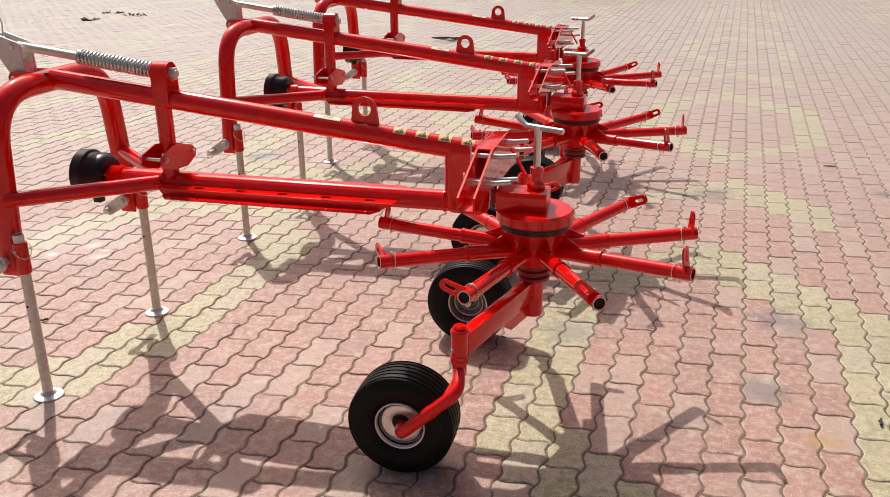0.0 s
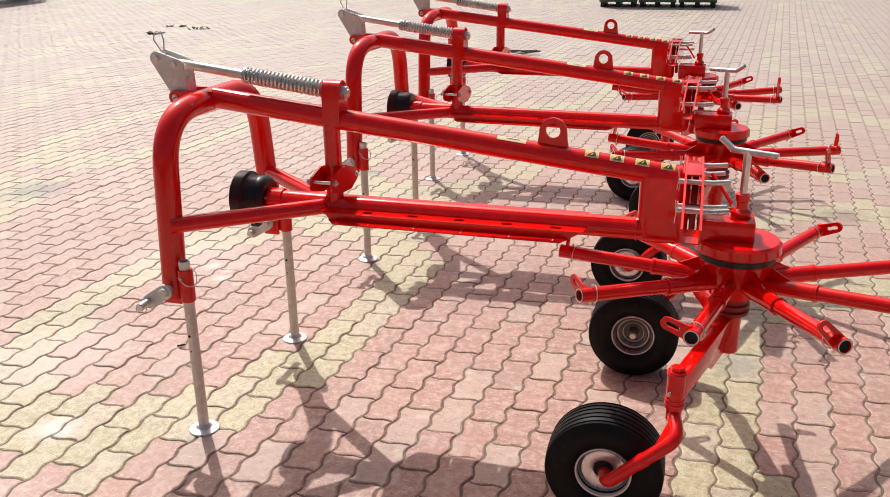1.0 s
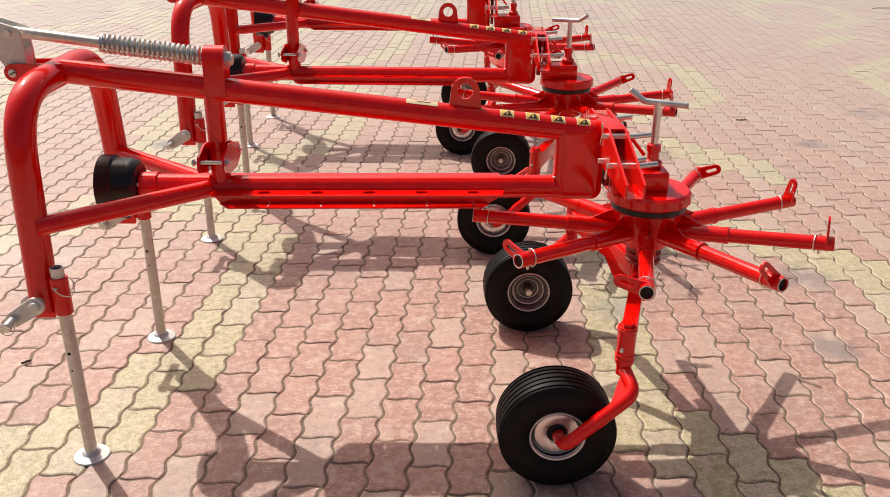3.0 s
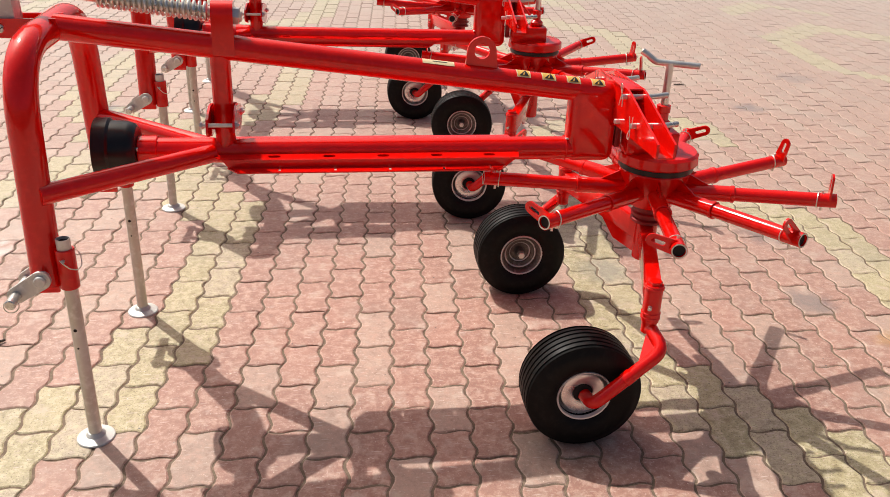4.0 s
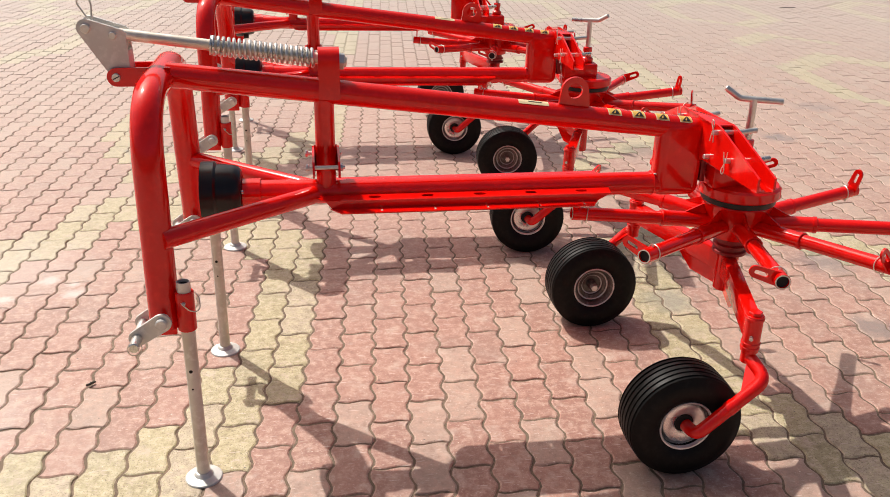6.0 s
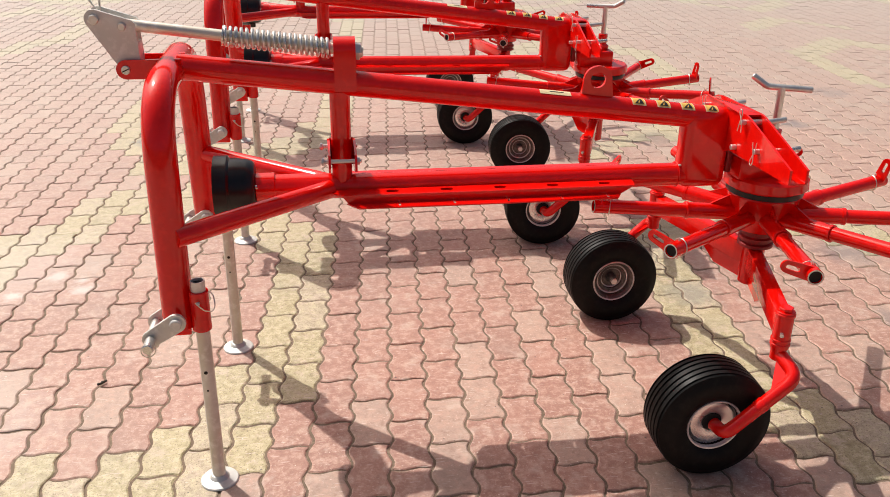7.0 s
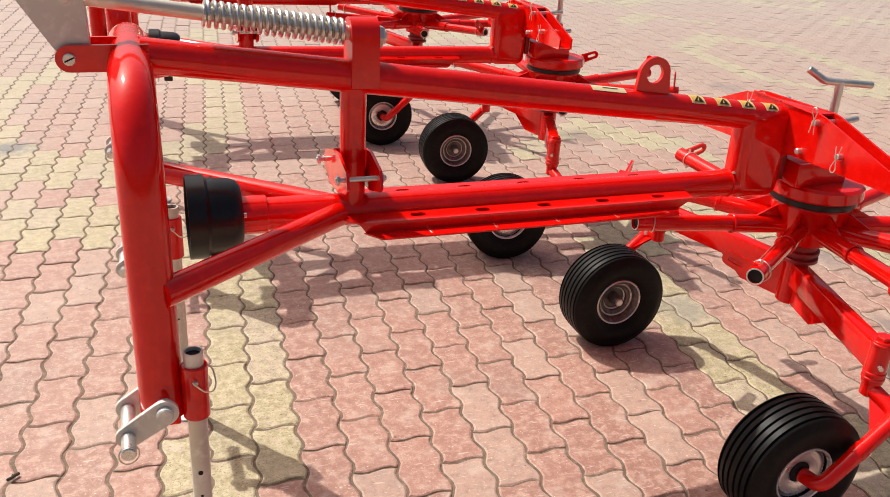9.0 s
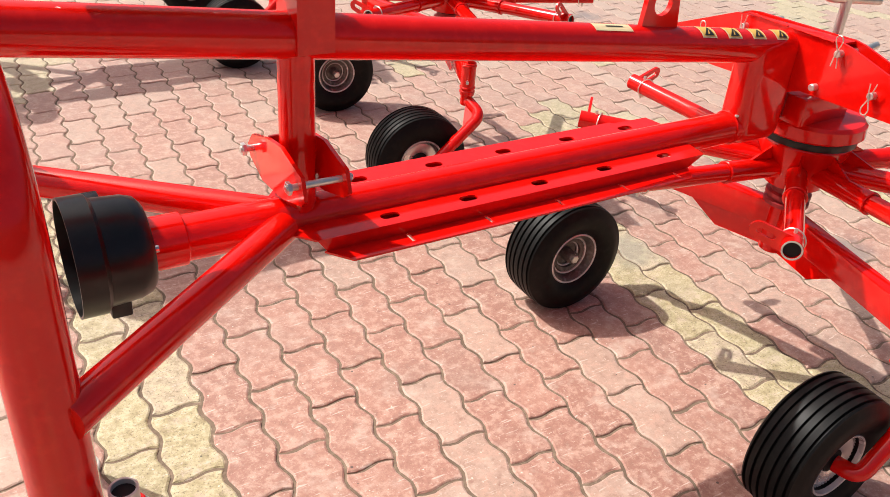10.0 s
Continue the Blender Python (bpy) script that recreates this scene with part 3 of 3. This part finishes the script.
    guard = [(0.094, 0.0), (0.098, 0.0), (0.098, 0.04), (0.089, 0.047), (0.086, 0.095), (0.08, 0.113), (0.07, 0.121), (0.03, 0.122), (0.03, 0.118), (0.068, 0.115), (0.08, 0.09), (0.086, 0.044), (0.094, 0.04), (0.094, 0.0)]
    cone = part("shaft_guard", lathe(guard, m, 44), BLACK, rake, "black plastic drive shaft guard cone")
    part("latch", box((0.034, 0.034, 0.03), at(0.088, -0.02, 0.702), 0.004), BLACK, cone)
    part("latch", box((0.04, 0.03, 0.02), at(0.075, 0.078, 0.85), 0.004), BLACK, cone)
    for s in (-1, 1):
        part("guard_screw", tube([(0.147, s * 0.05, 0.81), (0.153, s * 0.05, 0.81)], 0.006, 10), STEEL, cone)
    # lower beam with a slotted rail on each side
    part("lower_beam", tube([(0.36, 0, 0.786), (1.55, 0, 0.786)], 0.038, 32), RED, rake, "glossy red lower beam tube")
    for s in (-1, 1):
        top, low = (0.786, 0.761) if s < 0 else (0.799, 0.78)   # heights set per side to fit the camera's view
        strip = [(0.375, 0.035), (1.345, 0.035), (1.335, 0.094), (0.405, 0.094), (0.375, 0.06)]
        bm = plate([(x, s * y) for x, y in strip], at(0, 0, top), 0.004, [slot(0.562 + 0.17 * i, s * 0.066, 0.018, 0.0102) for i in range(5)])
        side = [(0.405, top + 0.002), (1.335, top + 0.002), (1.29, low + 0.001), (0.425, low + 0.001)]
        plate(side, at(0, s * 0.095, 0) @ XZ, 0.004, bm=bm)
        lip = [(0.42, 0.095), (1.292, 0.095), (1.265, 0.14), (0.455, 0.14)]
        plate([(x, s * y) for x, y in lip], at(0, 0, low), 0.004, [[(x - 0.0035, s * 0.1), (x + 0.0035, s * 0.1), (x + 0.0035, s * 0.128), (x - 0.0035, s * 0.128)] for x in (0.58, 0.75, 0.92, 1.09, 1.24)], bm)
        # unseen backing added below the slots to block light and darken them
        slot_backing = [(0.43, 0.02), (1.285, 0.02), (1.285, 0.093), (0.43, 0.093)]
        plate([(x, s * y) for x, y in slot_backing], at(0, 0, low - 0.005), 0.003, bm=bm)
        part("slotted_rail", bm, RED, rake, "red folded steel rail with oval slots")
    # beam end: web, flange and bow plates with their pins
    part("end_web", box((0.163, 0.082, 0.266), at(1.5885, 0, 0.877), 0.036, segments=6), RED, rake, "red rounded beam end post")
    weld = [(1.507, 0.0395 * math.sin(2 * math.pi * k / 24), 0.786 + 0.0395 * math.cos(2 * math.pi * k / 24)) for k in range(25)]
    part("weld_bead", tube(weld, 0.0028, 6), RED, rake)
    # bright steel chip, a painted-in glint on the corner weld
    part("weld_glint", box((0.014, 0.008, 0.006), at(1.512, -0.022, 0.824), 0.0026), STEEL, rake)
    bow = [(-0.44, 0.898), (-0.07, 0.885), (-0.03, 0.868), (0.03, 0.862), (0.07, 0.868), (0.435, 0.85),
           (0.445, 0.89), (0.16, 1.01), (0.13, 1.013), (-0.14, 1.022), (-0.165, 1.018), (-0.44, 0.941)]
    for x in (1.652, 1.703):
        part("bow_plate", plate(bow, at(x, 0, 0) @ YZ, 0.007), RED, rake, "red bow-shaped carrier plate")
    for s in (-1, 1):
        z = 0.902 if s < 0 else 0.856
        part("tip_web", box((0.045, 0.11, 0.005), at(1.6775, s * 0.386, z - 0.001) @ pose(0, 0, 0, 2.5, 0, 0), 0.001), RED, rake)
        bead = [(1.6455 + 0.0005 * math.sin(k * 1.7), s * (0.006 + 0.009 * k), 1.0185 + 0.0006 * math.sin(k * 2.3)) for k in range(14)]
        part("weld_bead", tube(bead, 0.003, 8), RED, rake)
    part("top_web", box((0.045, 0.272, 0.006), at(1.6775, -0.005, 1.0135) @ pose(0, 0, 0, -1.9, 0, 0), 0.001), RED, rake)
    # guessed block, dark red in place of the shade between the plates
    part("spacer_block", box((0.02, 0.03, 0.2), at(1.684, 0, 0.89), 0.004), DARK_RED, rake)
    for y, z in ((-0.146, 0.999), (-0.252, 0.938), (-0.108, 0.908), (0.124, 0.985), (0.242, 0.925)):
        pin = part("carrier_pin", tube(fillet([(1.632, y, z), (1.735, y, z), (1.785, y + 0.006, z + 0.004)], 0.05, 4), 0.0085, 14, edge=0.0015), STEEL, rake, "bright steel carrier pin with a wire clip")
        if y != -0.108:
            hairpin((1.636, y, z), pin, -1 if y in (-0.146, 0.242) else 1)
    # rotor
    c = at(ROTOR_X, 0, 0)
    part("gear_cover", lathe([(0.02, 0.79), (0.128, 0.782), (0.137, 0.774), (0.139, 0.745), (0.13, 0.738), (0.02, 0.738)], c, 56), RED, rake, "round red gearbox cover")
    # solid black ring painting the shade in the gap below the cover
    part("gap_ring", lathe([(0.02, 0.737), (0.126, 0.737), (0.128, 0.73), (0.126, 0.718), (0.02, 0.718)], c, 48), BLACK, rake)
    part("gear_block", box((0.18, 0.13, 0.075), at(1.79, 0, 0.815), 0.008), RED, rake)
    part("handle_socket", lathe([(0.03, 0.85), (0.032, 0.853), (0.032, 0.872), (0.02, 0.882), (0.019, 0.905), (0.023, 0.908), (0.023, 0.93), (0.015, 0.932)], c, 24), RED, rake)
    bell = lathe([(0.03, 0.717), (0.118, 0.717), (0.121, 0.711), (0.118, 0.69), (0.1, 0.65), (0.082, 0.61), (0.075, 0.582), (0.03, 0.578)], c, 48)
    part("rotor_bell", bell, RED, rake, "red cast rotor hub")
    rolls = {0: 72, 1: 25, 2: 18, 3: 16, 4: 65, 5: 16, 6: 16, 7: 45, 8: 80}
    for i in range(9):
        a = ARM_TURN + 40 * i
        m = c @ at(0, 0, 0.632) @ pose(0, 0, 0, 0, 0, a) @ pose(0, 0, 0, 0, -3.8, 0)
        bm = tube([m @ Vector((0.05, 0, 0)), m @ Vector((0.272, 0, 0))], 0.0275, 20, edge=0.002)
        tube([m @ Vector((0.258, 0, 0)), m @ Vector((0.272, 0, 0))], 0.0295, 20, bm=bm, edge=0.002)
        fin = m @ XZ
        plate([(0.09, 0.02), (0.2, 0.02), (0.1, 0.075), (0.09, 0.075)], fin, 0.006, bm=bm)
        part("arm_socket", bm, RED, rake)
        rake_arm(rake, a, rolls[i])
    # crank handle
    bm = tube([(ROTOR_X, 0, 0.9), (ROTOR_X, 0, 1.07)], 0.0125, 18)
    handle = part("crank_handle", bm, STEEL, rake, "bright steel crank with a bent grip bar")
    grip = fillet([(1.752, 0.045, 1.1), (1.792, 0.016, 1.07), (1.925, -0.03, 1.066)], 0.03, 5)
    part("grip_bar", tube(grip, 0.0105, 14, edge=0.002), STEEL, handle)
    part("lock_lever", tube([(1.8, -0.02, 0.9), (1.76, 0.03, 0.95), (1.735, 0.06, 0.975)], 0.006, 10), RED, rake)
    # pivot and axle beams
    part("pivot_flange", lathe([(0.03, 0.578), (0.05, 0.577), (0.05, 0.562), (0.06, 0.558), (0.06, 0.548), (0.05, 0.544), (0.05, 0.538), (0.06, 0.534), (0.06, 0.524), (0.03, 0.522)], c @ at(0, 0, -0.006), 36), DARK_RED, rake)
    part("pivot_tube", tube([(ROTOR_X, 0, 0.372), (ROTOR_X, 0, 0.56)], 0.038, 24, edge=0.003), RED, rake)
    for s in (-1, 1):
        a, b = Vector((ROTOR_X - 0.01, s * 0.02, 0.475)), Vector((1.682, s * 0.5, 0.478))
        part("axle_beam", box(((b - a).length, 0.046, 0.075), between(a, b), 0.004), RED, rake, "red square axle beam")
        g = between(a, b)
        tri = [(-0.24, -0.036), (0.0, -0.036), (-0.1, -0.1), (-0.24, -0.1)]
        part("gusset", plate(tri, g @ at(0, 0, 0) @ XZ, 0.01), RED, rake)
        clamp = tube([(1.675, s * 0.51, 0.41), (1.675, s * 0.51, 0.535)], 0.027, 22, edge=0.002)
        for z in (0.425, 0.44, 0.524):
            tube([(1.675, s * 0.51, z - 0.005), (1.675, s * 0.51, z + 0.005)], 0.0295, 22, bm=clamp, edge=0.002)
        tube([(1.675, s * 0.51, 0.372), (1.675, s * 0.51, 0.412)], 0.023, 22, bm=clamp, edge=0.003)
        tube([(1.675, s * 0.51, 0.532), (1.675, s * 0.51, 0.546)], 0.021, 6, bm=clamp, edge=0.002)
        part("axle_clamp", clamp, RED, rake)
        part("clamp_screw", tube([(1.675 - 0.02, s * 0.51 - 0.034, 0.468), (1.675, s * 0.51, 0.468)], 0.006, 10), STEEL, rake)
        crank = fillet([(1.675, s * 0.505, 0.392), (1.678, s * 0.53, 0.388), (1.692, s * 0.603, 0.362), (1.498, s * 0.6, 0.178), (1.488, s * 0.545, 0.176)], 0.042, 7)
        arm = part("wheel_crank", tube(crank, 0.0205, 20), RED, rake, "red bent wheel crank tube")
        top, bend, low = Vector((1.672, s * 0.515, 0.385)), Vector((1.69, s * 0.6, 0.36)), Vector((1.618, s * 0.602, 0.292))
        part("gusset", sheet((top, bend, low), 0.006), RED, arm)
        part("ferrule", tube([(1.606, s * 0.6015, 0.281), (1.585, s * 0.6013, 0.261)], 0.0222, 20, edge=0.0015), RED, arm)
        wheel(rake, s)
    return rake


first = build_rake()
first.matrix_basis = pose(0, 0.393, 0)
tagged(first, "glossy red rotary hay rake parked on paving, tines removed", "hay rake", "parked hay rakes")
for where, turn, steer in ((pose(-0.02, 2.219, 0, 0, 0, -2.5), -6, -3), (pose(-0.15, 3.92, 0, 0, 0, -2.0), 1, 0)):
    other = copy_thing(first, where)
    tagged(other, "glossy red rotary hay rake standing behind another on the paving")
    spin = at(ROTOR_X, 0, 0) @ pose(0, 0, 0, 0, 0, turn) @ at(-ROTOR_X, 0, 0)
    axle_turn = at(ROTOR_X, 0, 0) @ pose(0, 0, 0, 0, 0, steer) @ at(-ROTOR_X, 0, 0)
    grip_turn = at(ROTOR_X, 0, 0) @ pose(0, 0, 0, 0, 0, 175) @ at(-ROTOR_X, 0, 0)
    for child in other.children:
        if child.name.startswith(("tine_arm", "arm_socket")):
            child.matrix_basis = spin
        elif child.name.startswith(("axle_beam", "gusset", "axle_clamp", "clamp_screw", "wheel_crank", "tyre")):
            child.matrix_basis = axle_turn
        elif child.name.startswith("crank_handle"):
            child.matrix_basis = grip_turn

# ---- ground and paving ----
LEAN, COL, ROW = 0.082, 0.1295, 0.2545   # columns lean to +x as they run away; size of one paver
U0, V0 = 0.2605, 0.659
GAP = 0.0045


def to_world(u, v):
    """Paving coordinates to the world."""
    k = 1 / (1 + LEAN * LEAN)
    return (u + LEAN * v) * k, (v - LEAN * u) * k


def is_yellow(i, j):
    """Whether the paver in column i (0 ends at U0), row j is of the yellow kind."""
    v = j + (0.5 if i % 2 else 0.0)
    if i > 7:   # rings with slanting ends, and a chevron between one and the next
        du = abs((i - 17.5 + 11.5) % 23 - 11.5)
        up = (v - 0.9 + 9.5) % 19 - 9.5
        slant = 0.5 * du + abs(up)
        if du <= 6 and slant <= 6:
            return du > 4.2 or slant > 4.3
        return du < 4.6 and 10.1 <= (v - 0.9) % 19 + 0.5 * du <= 11.5
    du = abs((i + 6 + 11.5) % 23 - 11.5)
    dv = abs((v - 1.25 + 6.5) % 13 - 6.5)
    return 4.4 <= max(du, 1.05 * dv, 0.72 * (du + dv)) <= 6.5


def paver_outline(side_points, end_points):
    """One wavy paver, its near left node at the origin, as (u, v) pairs, counter-clockwise."""
    A, B = 0.0092, 0.0075

    def wave(v):
        return A * math.sin(4 * math.pi * v / ROW)

    def sway(t):
        return -B * math.sin(2 * math.pi * t)

    out = []
    for k in range(end_points):
        t = k / end_points
        out.append((wave(0) + COL * t, sway(t)))
    for k in range(side_points):
        v = ROW * k / side_points
        out.append((COL + wave(v), v))
    for k in range(end_points):
        t = 1 - k / end_points
        out.append((wave(0) + COL * t, ROW + sway(t)))
    for k in range(side_points):
        v = ROW * (1 - k / side_points)
        out.append((wave(v), v))
    return out


def shrink(loop, d):
    """The loop moved inwards by d."""
    n, out = len(loop), []
    for i in range(n):
        a, b, c = Vector(loop[i - 1]), Vector(loop[i]), Vector(loop[(i + 1) % n])
        t = (c - a).normalized()
        out.append((b.x - t.y * d, b.y + t.x * d))
    return out


FINE, COARSE = paver_outline(12, 6), paver_outline(8, 4)
TURN_M = Matrix.Rotation(-math.atan(LEAN), 4, "Z")


def paver_mesh(loop, fine):
    """Rows of vertices (outer bottom, outer, rim, top) and faces of one paver."""
    gap = GAP if fine else 0.6 * GAP
    edge = shrink(loop, gap)
    rim = shrink(loop, gap + (0.0048 if fine else 0.003))
    layers = [(edge, -0.03), (edge, -0.0028), (rim, 0.0)] if fine else [(edge, -0.008), (rim, 0.0)]
    n = len(loop)
    verts = [(x - COL / 2, y - ROW / 2, z) for lay, z in layers for x, y in lay]
    faces = [(r * n + i, r * n + (i + 1) % n, (r + 1) * n + (i + 1) % n, (r + 1) * n + i) for r in range(len(layers) - 1) for i in range(n)]
    faces.append(tuple((len(layers) - 1) * n + i for i in range(n)))
    return verts, faces


def paver_place(i, j):
    """Centre of paver (i, j) in the world."""
    u = U0 + COL * (i - 0.5)
    v = V0 + ROW * (j + 0.5 + (0.5 if i % 2 else 0.0))
    return to_world(u, v)


GROUND = worn(material("far_paving", (0.36, 0.22, 0.17), 0.75), (0.38, 0.23, 0.18), (0.3, 0.18, 0.14), (0.44, 0.33, 0.25), 3, (0.6, 0.8), 0.1, "Position")
bm = bmesh.new()
bmesh.ops.create_grid(bm, x_segments=4, y_segments=4, size=900, matrix=at(0, 0, -0.03))
ground = tagged(new("ground", finish(bm, "ground", GROUND)), "wide flat yard paved to the horizon", "ground", kind="structure")
bm = bmesh.new()
bmesh.ops.create_grid(bm, x_segments=2, y_segments=2, size=1, matrix=at(-6, 11, -0.0046) @ Matrix.Diagonal((24, 19, 1, 1)))
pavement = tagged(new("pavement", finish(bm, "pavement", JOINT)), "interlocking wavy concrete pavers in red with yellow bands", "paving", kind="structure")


def in_near(x, y):
    return -0.72 < x < 2.72 and -0.95 < y < 1.9


def in_field(x, y):
    """Where pavers are laid one by one: round the rakes, and out over the yard."""
    if not (-29.5 < x < 17 and -7 < y < 29):
        return False
    return y > -7 and x < 7 + 0.45 * (y + 3) and x > -7 - 1.05 * (y + 3)


near_meshes = []
for kind, mat in enumerate((PAVER_RED, PAVER_YELLOW)):
    for k in range(5):
        verts, faces = paver_mesh(FINE, True)
        me = bpy.data.meshes.new("paver")
        jig = [(x + random.uniform(-0.0011, 0.0011), y + random.uniform(-0.0011, 0.0011), z - random.random() * 0.0008) for x, y, z in verts]
        me.from_pydata(jig, [], faces)
        me.materials.append(mat)
        near_meshes.append(me)
fields = {}
for i in range(-240, 140):
    for j in range(-32, 125):
        x, y = paver_place(i, j)
        if not in_field(x, y):
            continue
        kind = 1 if is_yellow(i, j) else 0
        tilt = pose(x, y, random.uniform(-0.0018, 0.0012), random.uniform(-0.35, 0.35), random.uniform(-0.4, 0.4), random.uniform(-0.4, 0.4)) @ TURN_M
        if in_near(x, y):
            ob = new("paver", near_meshes[5 * kind + random.randrange(5)])
            ob.parent = pavement
            ob.matrix_basis = tilt
        else:
            close = -2.5 < x < 4.5 and -2.5 < y < 6
            fields.setdefault((kind, close), []).append(tilt)
for (kind, close), poses in fields.items():
    verts, faces = paver_mesh(FINE if close else COARSE, close)
    base = np.array([(*v, 1.0) for v in verts])
    n = len(verts)
    allv = np.concatenate([(base @ np.array(m).T)[:, :3] for m in poses])
    me = bpy.data.meshes.new("paver_field")
    allf = [tuple(v + k * n for v in f) for k in range(len(poses)) for f in faces]
    me.from_pydata(allv.tolist(), [], allf)
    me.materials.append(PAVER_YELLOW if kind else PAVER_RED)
    ob = new("paver_field", me)
    ob.parent = pavement
    tagged(ob, "yellow wavy pavers" if kind else "red wavy pavers", kind="stuff")

# ---- far side of the yard, and an unseen wall added behind the camera ----
WALL_DARK = worn(material("unseen_wall_dark", (0.075, 0.08, 0.07), 0.6), (0.075, 0.08, 0.07), (0.055, 0.058, 0.05), (0.1, 0.1, 0.09), 4, (0.5, 0.7), 0.1)
# never in view; added only to darken low reflections in the red paint
unseen_wall = new("reflection_wall", finish(box((60, 0.4, 4.0), at(2, -14.2, 1.97), 0.02), "reflection_wall", WALL_DARK))
tagged(unseen_wall, "plain dark wall, unseen, added to darken reflections in the red paint", "wall", kind="structure")
GREEN = worn(material("green_sheet_metal", (0.13, 0.19, 0.1), 0.5), (0.13, 0.19, 0.1), (0.09, 0.14, 0.07), (0.2, 0.26, 0.15), 6, (0.4, 0.6), 0.1)
DARK = worn(material("dark_machine_paint", (0.02, 0.02, 0.022), 0.5), (0.02, 0.02, 0.022), (0.012, 0.012, 0.012), (0.04, 0.04, 0.04), 6, (0.4, 0.6), 0.1)


def crate(x, y, turn):
    c = new("metal_crate")
    part("body", box((0.88, 1.1, 0.9), at(0, 0, 0.57), 0.02), GREEN, c)
    for s in (-0.36, 0, 0.36):
        part("skid", box((0.1, 1.1, 0.12), at(s, 0, 0.06), 0.01), DARK, c)
    for s in (-0.41, 0.41):
        part("corner_post", box((0.06, 0.06, 0.98), at(s, -0.54, 0.6), 0.008), GREEN, c)
    part("lid", box((0.91, 1.16, 0.05), at(0, 0, 1.06), 0.012), GREEN, c)
    c.matrix_basis = pose(x, y, 0, 0, 0, turn)
    return tagged(c, "green sheet-metal crate on skids at the yard's far side", "crate", "row of crates")


for k in range(3):
    crate(-0.25 + 0.93 * k, 19.95 + 0.03 * k, 1)


def trailer(x, y, turn):
    t = new("trailer")
    part("bed", box((4.2, 2.0, 1.6), at(0, 0, 1.55), 0.03), DARK, t)
    part("headboard", box((0.1, 2.0, 0.9), at(-2.05, 0, 1.6), 0.02), DARK, t)
    for sx in (-1.3, 1.3):
        for sy in (-0.9, 0.9):
            m = at(sx, sy, 0.42) @ pose(0, 0, 0, 90, 0, 0)
            w = part("wheel", lathe([(0.2, -0.11), (0.36, -0.12), (0.42, -0.08), (0.42, 0.08), (0.36, 0.12), (0.2, 0.11), (0.2, -0.11)], m, 32), RUBBER, t)
            part("rim", lathe([(0.05, -0.06), (0.19, -0.1), (0.2, -0.1), (0.2, 0.1), (0.19, 0.1), (0.05, 0.06)], m, 24), DARK, w)
    t.matrix_basis = pose(x, y, 0, 0, 0, turn)
    return tagged(t, "dark flat trailer parked on the yard's far side", "trailer")


trailer(-19.3, 19.0, 6)


# ---- small litter ----
DIRT = worn(material("dry_leaf", (0.06, 0.045, 0.03), 0.8), (0.06, 0.045, 0.03), (0.03, 0.022, 0.015), (0.1, 0.08, 0.05), 40, (0.7, 0.9), 0.3)


def twig(x, y, length, turn):
    rnd = random.Random(int(x * 1000))
    pts = [Vector((length * (k / 5 - 0.5), rnd.uniform(-0.06, 0.06) * length, 0.006 + rnd.uniform(0, 0.004))) for k in range(6)]
    bm = tube(pts, 0.0045, 7)
    tube([pts[2], pts[2] + Vector((length * 0.2, length * 0.16, 0.004))], 0.003, 6, bm=bm)
    ob = new("twig", finish(bm, "twig", DIRT))
    ob.matrix_basis = pose(x, y, 0, 0, 0, turn)
    return tagged(ob, "short dark dry twig lying on the paving", "twig", "litter on the paving")


for x, y, length, turn in ((3.53, 4.2, 0.09, 5), (-0.46, 0.58, 0.035, 40), (3.115, 0.52, 0.05, 80), (7.73, 10.58, 0.3, 10)):
    twig(x, y, length, turn)


def litter(x, y, size, turn):
    rnd = random.Random(int(y * 100))
    bm = bmesh.new()
    for k in range(9):
        a, r = rnd.uniform(0, 6.28), size * math.sqrt(rnd.random()) * 0.5
        m = at(r * math.cos(a) * 1.6, r * math.sin(a), size * 0.05) @ pose(0, 0, 0, rnd.uniform(-35, 35), rnd.uniform(-35, 35), rnd.uniform(0, 360))
        leaf = [(size * 0.22 * math.cos(t), size * 0.11 * math.sin(t)) for t in (0, 1.05, 2.1, 3.14, 4.2, 5.24)]
        plate(leaf, m, 0.004, bm=bm)
    ob = new("leaf_litter", finish(bm, "leaf_litter", DIRT))
    ob.matrix_basis = pose(x, y, 0, 0, 0, turn)
    return tagged(ob, "small heap of dark dry leaves on the paving", "leaves", "litter on the paving")


for x, y, size in ((-8.27, 12.08, 0.3), (-8.54, 13.4, 0.3), (-7.85, 13.0, 0.28)):
    litter(x, y, size, 20)

rnd = random.Random(4)
pts = [Vector((0.34 * math.sin(1.7 * k) + rnd.uniform(-0.1, 0.1), 0.14 * math.cos(2.3 * k) + rnd.uniform(-0.05, 0.05), 0.02 + 0.05 * rnd.random())) for k in range(14)]
tangle = new("wire_tangle", finish(tube(fillet(pts, 0.1, 5), 0.006, 6), "wire_tangle", DIRT))
tangle.matrix_basis = pose(-0.9, 10.55, 0)
tagged(tangle, "loose tangle of dark wire on the paving", "wire")
